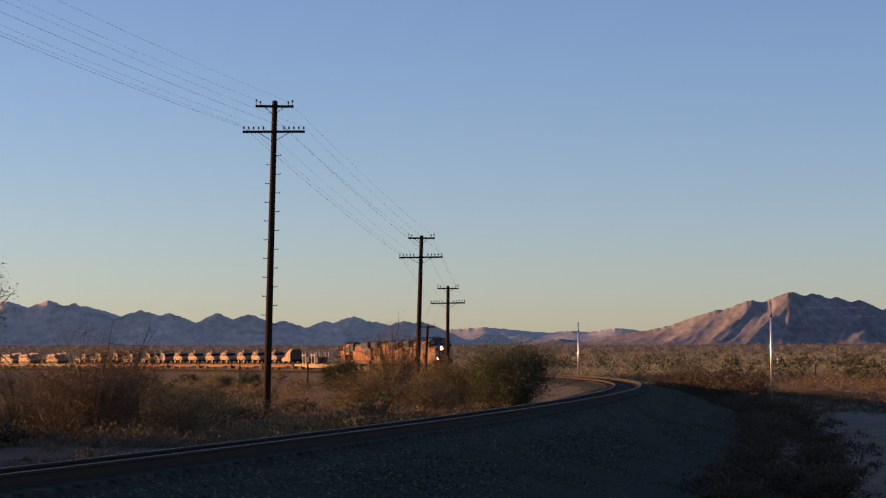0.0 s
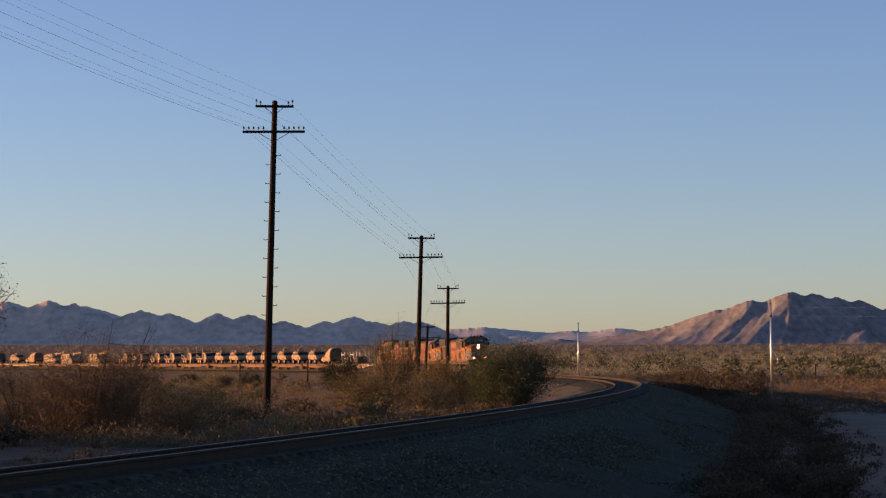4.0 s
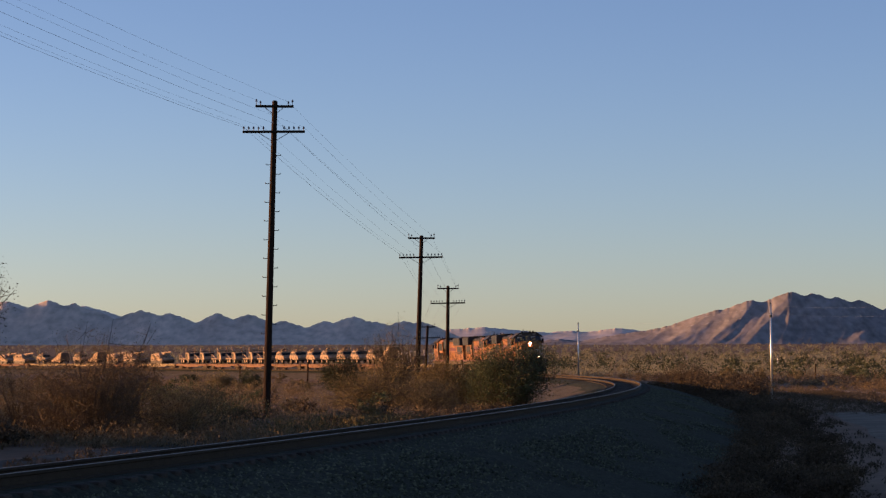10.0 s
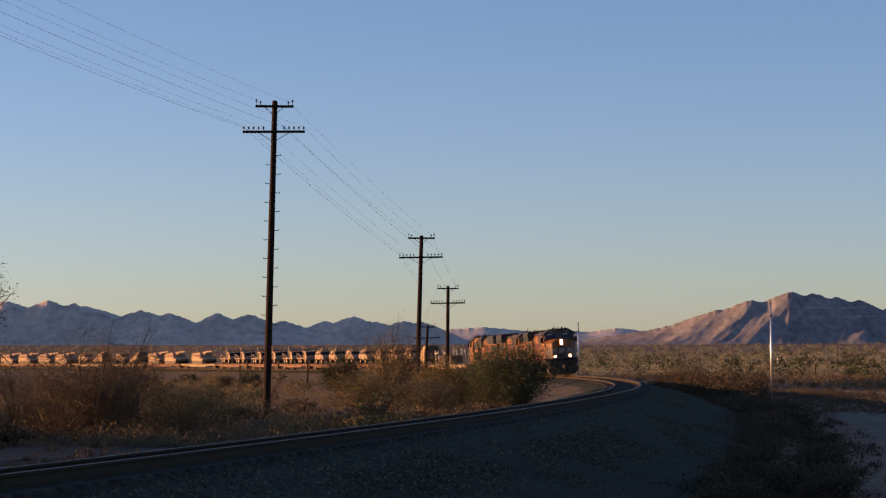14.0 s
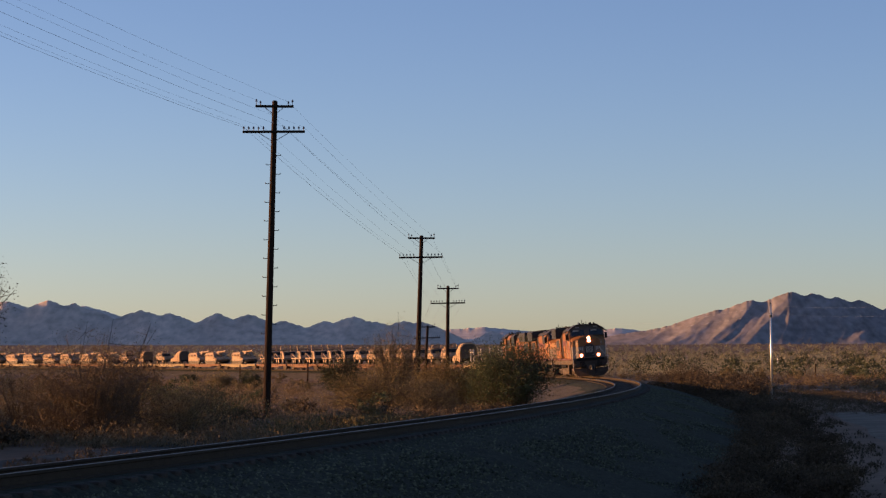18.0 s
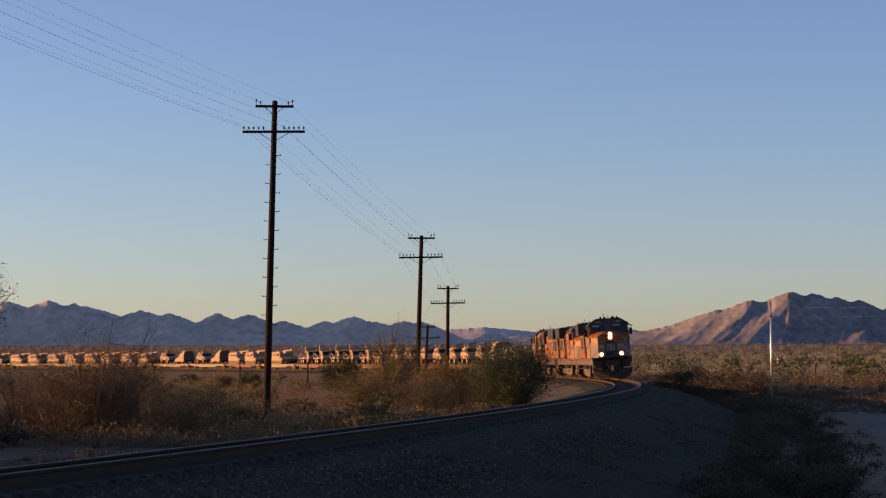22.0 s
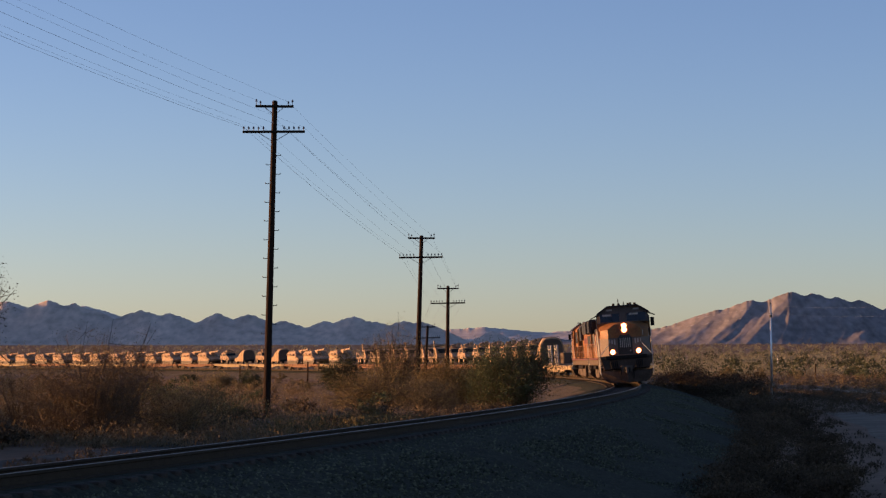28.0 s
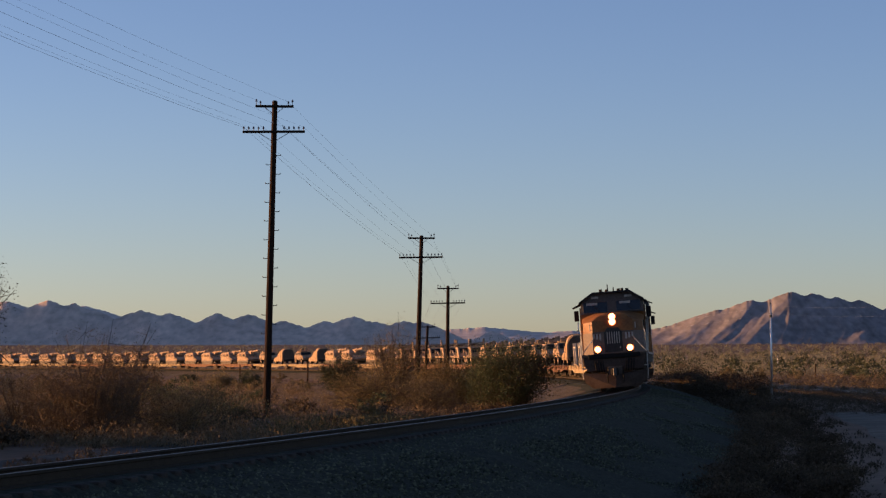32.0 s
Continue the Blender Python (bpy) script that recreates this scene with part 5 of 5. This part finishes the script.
def crane_carrier(label):
    ob = thing("engineer_truck", label, "military truck", "engineer trucks on the flatcars")
    part("chassis", Shape().box(-3.4, 3.2, -0.55, 0.55, 0.62, 0.9, 0.03), TAN_DARK, ob)
    road_wheels(ob, (-2.2, -0.9, 2.0), 1.0, 0.55)
    part("rear_deck", Shape().box(-3.5, 0.5, -1.2, 1.2, 0.92, 1.1, 0.03), TAN, ob, "low tan load bed")
    for side in (-1, 1):
        part("tail_post", Shape().box(-3.5, -3.36, side * 1.1 - 0.07, side * 1.1 + 0.07, 1.05, 2.0, 0.02), TAN, ob)
        part("arm", Shape().hull([(-3.3, side * 0.9 - 0.08, 1.9), (-3.3, side * 0.9 + 0.08, 1.9), (-1.0, side * 0.9 - 0.08, 1.05), (-1.0, side * 0.9 + 0.08, 1.05), (-3.3, side * 0.9 - 0.08, 1.75), (-1.3, side * 0.9 + 0.08, 1.05), (-3.3, side * 0.9 + 0.08, 1.75), (-1.3, side * 0.9 - 0.08, 1.05)]), TAN, ob)
        part("mast", Shape().box(0.5, 0.72, side * 0.95 - 0.1, side * 0.95 + 0.1, 1.0, 3.25, 0.02), TAN, ob, "upright tan mast")
        part("cab_door", Shape().box(1.1, 2.0, side * 1.27 - 0.02, side * 1.27 + 0.02, 1.05, 2.1, 0.01), TAN_DARK, ob)
        part("window", Shape().box(1.2, 1.9, side * 1.29 - 0.01, side * 1.29 + 0.01, 1.5, 2.0), VEHICLE_GLASS, ob)
    part("crossbeam", Shape().box(0.52, 0.7, -1.0, 1.0, 2.55, 2.75, 0.02).box(0.52, 0.7, -1.0, 1.0, 1.6, 1.75, 0.02), TAN, ob)
    part("equipment_box", Shape().box(-0.9, 0.42, -0.75, 0.75, 1.1, 2.05, 0.05), TAN_DARK, ob)
    part("cab", Shape().prism([(0.95, 0.9), (3.1, 0.9), (3.1, 1.45), (2.8, 2.25), (0.95, 2.25)], -1.25, 1.25), TAN, ob, "low sand-tan cab")
    part("windscreen", Shape().hull([(3.05, -1.05, 1.53), (3.05, 1.05, 1.53), (2.83, -1.05, 2.12), (2.83, 1.05, 2.12), (3.1, -1.05, 1.53), (3.1, 1.05, 1.53), (2.88, -1.05, 2.12), (2.88, 1.05, 2.12)]), VEHICLE_GLASS, ob)
    part("roof_rack", Shape().box(0.9, 2.7, -1.2, 1.2, 2.45, 2.51).tube((1.0, 1.1, 2.24), (1.0, 1.1, 2.5), 0.03, 0.03, 6).tube((1.0, -1.1, 2.24), (1.0, -1.1, 2.5), 0.03, 0.03, 6).tube((2.5, 1.1, 2.24), (2.5, 1.1, 2.5), 0.03, 0.03, 6).tube((2.5, -1.1, 2.24), (2.5, -1.1, 2.5), 0.03, 0.03, 6), BLACK, ob)
    part("bumper", Shape().box(3.1, 3.3, -1.2, 1.2, 0.7, 1.0, 0.03), TAN_DARK, ob)
    return ob


def covered_load(label):
    """A vehicle under a canvas: low at the rear, rising in a sweep to a tall rounded front."""
    ob = thing("tarped_vehicle", label, "covered vehicle", "covered loads on the flatcars")
    rows, n = 14, 15
    v, f = [], []
    for i in range(rows):
        u = i / (rows - 1)
        x = -2.9 + 5.6 * u
        q = max(0.0, min(1.0, (u - 0.08) / 0.7))
        top = 1.25 + 1.5 * q * q * (3 - 2 * q) + 0.04 * math.sin(u * 17)
        for j in range(n):
            a = math.pi * j / (n - 1)
            c, s = math.cos(a), math.sin(a)
            k = 0.55
            v.append((x + 0.05 * math.sin(j * 1.7 + i), 1.25 * math.copysign(abs(c) ** k, c), 0.5 + (top - 0.5) * s ** k))
    for i in range(rows - 1):
        f += [(i * n + j, i * n + j + 1, (i + 1) * n + j + 1, (i + 1) * n + j) for j in range(n - 1)]
        f.append((i * n, (i + 1) * n, (i + 1) * n + n - 1, i * n + n - 1))
    f += [tuple(range(n)), tuple(range(rows * n - 1, (rows - 1) * n - 1, -1))]
    part("canvas_cover", Shape().add(v, f), CANVAS, ob, "tan canvas drawn over bows")
    # dark panel that puts shade on the cover's front face into its colour
    end = []
    for j in range(n):
        a = math.pi * j / (n - 1)
        c, s = math.cos(a), math.sin(a)
        y, z = 1.12 * math.copysign(abs(c) ** 0.55, c), 0.6 + 2.0 * s ** 0.55
        end += [(2.66, y, z), (2.8, y, z)]
    part("open_end", Shape().hull(end), GRIME, ob, "dark panel standing for shade on the cover's front end")
    part("chassis", Shape().box(-3.0, 2.9, -1.0, 1.0, 0.4, 0.75, 0.03), BLACK, ob)
    road_wheels(ob, (-2.0, 1.7), 1.0, 0.48)
    for x in (-1.4, 0.2, 1.8):
        u = (x + 2.9) / 5.6
        q = max(0.0, min(1.0, (u - 0.08) / 0.7))
        t = 1.25 + 1.5 * q * q * (3 - 2 * q)
        part("tie_rope", Shape().path([(x, 1.27, 0.5), (x, 1.26, t * 0.8), (x, 0.9, t + 0.03), (x, 0, t + 0.05), (x, -0.9, t + 0.03), (x, -1.26, t * 0.8), (x, -1.27, 0.5)], 0.02, 5), STEEL_WORN, ob)
    return ob


def stake_rack(label):
    """Upright stakes in a timber base, for long loads."""
    ob = thing("stake_rack", label, "rack", "stake racks on the flatcar")
    part("base_timber", Shape().box(-1.6, 1.6, -1.35, 1.35, 0, 0.14, 0.02), PLANK, ob)
    for x in (-1.1, 1.1):
        for y in (-1.28, 1.28):
            part("stake", Shape().box(x - 0.1, x + 0.1, y - 0.08, y + 0.08, 0.1, 1.95, 0.02), STAKE, ob, "thick pale upright stake")
    for y in (-0.45, 0.45):
        part("bundle", Shape().box(-1.5, 1.5, y - 0.36, y + 0.36, 0.14, 1.15, 0.05), GRIME, ob, "dark strapped bundle")
    part("cross_rail", Shape().box(-0.03, 0.03, -1.3, 1.3, 0.75, 0.83, 0.01), TAN_DARK, ob)
    part("top_rail", Shape().box(-1.1, 1.1, -1.33, -1.23, 1.5, 1.62, 0.01), STAKE, ob)
    return ob


# ---- make-up of the train, front to rear: distance behind the front, half the spread of the trucks, height, the thing ----
TRAIN = []
lead = locomotive("yellow and grey diesel locomotive with lit headlights leading the train")
TRAIN.append((11.15, 6.75, 0.0, lead, 0))
for i, (s, turn, words) in enumerate(((33.75, 0, "yellow and grey diesel locomotive coupled behind the leader"), (56.4, 180, "yellow and grey diesel locomotive running cab to the rear"))):
    TRAIN.append((s, 6.75, 0.0, tagged(copy_thing(lead, Matrix()), words), turn))
for name_part in TRAIN[1][3].children_recursive, TRAIN[2][3].children_recursive:
    for o in name_part:
        if o.name.startswith(("headlight.", "ditch_light.", "reflector.")):
            o.data = o.data.copy()
            o.data.materials[0] = WINDOW
            tagged(o, "unlit lamp lens")

L_SHORT, L_LONG, FIRST = 20.643, 23.316, 97.9
long_flat = flatcar("long empty-ended flatcar with pale stakes behind the locomotives", 29.6, CAR_CREAM)
TRAIN.append((68.1 + 14.9, 10.5, 0.0, long_flat, 0))
short_flat = flatcar("brown plank-decked flatcar carrying military vehicles", L_SHORT, CAR_BROWN)
gun_flat = flatcar("pale-sided flatcar carrying tracked guns", L_LONG, CAR_CREAM)
brown_flat = flatcar("brown-sided flatcar carrying tracked guns", L_LONG, CAR_BROWN)
rack = stake_rack("row of pale upright stakes standing on the flatcar deck")
truck_a = gun_truck("sand-tan armoured truck with a shielded roof turret on a flatcar")
crane_a = crane_carrier("sand-tan engineer truck with upright masts on a flatcar")
gun_a = howitzer("sand-tan tracked self-propelled howitzer on a flatcar")
tarp_a = covered_load("tan canvas-covered vehicle with a rounded front on a flatcar")
DECK = 1.11
used = set()


def load(proto, s, bogies):
    ob = copy_thing(proto, Matrix()) if proto.name in used else proto
    used.add(proto.name)
    TRAIN.append((s, bogies, DECK, ob, 0))


def put_car(proto, s, bogies):
    ob = copy_thing(proto, Matrix()) if proto.name in used else proto
    used.add(proto.name)
    TRAIN.append((s, bogies, 0.0, ob, 0))


for s in (85.0, 91.0):
    load(rack, s, 1.5)
start = FIRST
for kind in ("tarp", "truck", "truck", "truck", "crane", "crane", "crane"):
    put_car(short_flat, start + L_SHORT / 2, 7.0)
    a, b = start + L_SHORT * 0.27, start + L_SHORT * 0.73
    one = {"tarp": (tarp_a, truck_a), "truck": (truck_a, truck_a), "crane": (crane_a, crane_a)}[kind]
    load(one[0], a, 1.8), load(one[1], b, 1.8)
    start += L_SHORT
for i, kind in enumerate(["single", "double", "tarp", "tarp"] + ["double"] * 12):
    put_car(brown_flat if i in (1, 4, 5, 8, 11, 12) else gun_flat, start + L_LONG / 2, 8.0)
    if kind == "single":
        load(gun_a, start + L_LONG * 0.52, 1.8)
    elif kind == "double":
        load(gun_a, start + L_LONG * 0.27, 1.8), load(gun_a, start + L_LONG * 0.735, 1.8)
    else:
        load(tarp_a, start + L_LONG * 0.29, 1.8), load(truck_a, start + L_LONG * 0.72, 1.8)
    start += L_LONG

# ---- ties, and loose stones on the bank ----
tie_me = Shape().box(-1.3, 1.3, -0.115, 0.115, -0.36, -0.15, 0.015).data("tie", TIE)
rest = Shape()
for i in range(1580):
    s = -60 + i * 0.545
    if s > 840:
        break
    a, b, c = track(s, -1), track(s, 1), track(s, 0)
    m = Matrix((((b - a).normalized()), Vector((0, 0, 1)).cross((b - a).normalized()).normalized(), Vector((0, 0, 1)))).transposed().to_4x4()
    m.translation = c
    if -2 < s < 160:
        t = new("tie", tie_me)
        t.parent, t.matrix_basis = line, m
    elif s < 330:
        rest.box(-1.3, 1.3, -0.115, 0.115, -0.36, -0.15, 0, m)
tagged(part("far_ties", rest, TIE, line, "dark ties along the rest of the curve"), kind="stuff")

r2 = np.random.default_rng(5)
n_st = 50000
ss = -14 + 120 * r2.random(n_st) ** 1.5
sl = np.where(r2.random(n_st) < 0.84, r2.uniform(1.34, 6.7, n_st), -r2.uniform(1.8, 5.2, n_st))
sh = np.interp(sl, [q[0] for q in PROFILE], [q[1] for q in PROFILE]) - 0.008 + CANT / 2
sh += CANT / 1.5 * np.clip(sl, -2.0, 1.3) * np.maximum(0, 1 - np.maximum(0, np.abs(sl) - 2) / 4.5)
st_th = np.interp(ss, _s, _th)
centre = np.stack([np.interp(ss, _s, _x) + np.cos(st_th) * sl, np.interp(ss, _s, _y) - np.sin(st_th) * sl, sh], 1)
corner = np.array([(1, 0, 0), (0, 1, 0), (-1, 0, 0), (0, -1, 0), (0, 0, 0.95), (0, 0, -0.5)], float)
size = r2.uniform(0.018, 0.038, n_st)[:, None, None]
form = corner[None] * r2.uniform(0.6, 1.3, (n_st, 6, 1)) + r2.normal(size=(n_st, 6, 3)) * 0.12
turn = r2.uniform(0, 2 * math.pi, n_st)
form[:, :, :2] = np.einsum("nij,nkj->nki", np.stack([np.stack([np.cos(turn), -np.sin(turn)], 1), np.stack([np.sin(turn), np.cos(turn)], 1)], 1), form[:, :, :2])
st_v = (centre[:, None] + form * size).reshape(-1, 3)
st_f = (np.array([(0, 1, 4), (1, 2, 4), (2, 3, 4), (3, 0, 4), (1, 0, 5), (2, 1, 5), (3, 2, 5), (0, 3, 5)])[None] + 6 * np.arange(n_st)[:, None, None]).reshape(-1, 3)
st_me = bpy.data.meshes.new("loose_stones")
st_me.from_pydata(st_v.tolist(), [], st_f.tolist())
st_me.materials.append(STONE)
tagged(new("loose_stones", st_me), "loose grey crushed stones on the ballast bank", "stones", kind="stuff")


# ---- what moves: the whole train, along the track ----
def front_at(t):
    return 291.52 - 6.716 * t + 0.00443 * t * t


def motions():
    for behind, spread, height, ob, turn in TRAIN:
        rows = []
        for k in range(17):
            t = 2.0 * k
            rows.append((t, on_track(front_at(t) + behind, spread) @ pose(0, 0, height, 0, 0, turn)))
        walk(ob, rows)


motions()
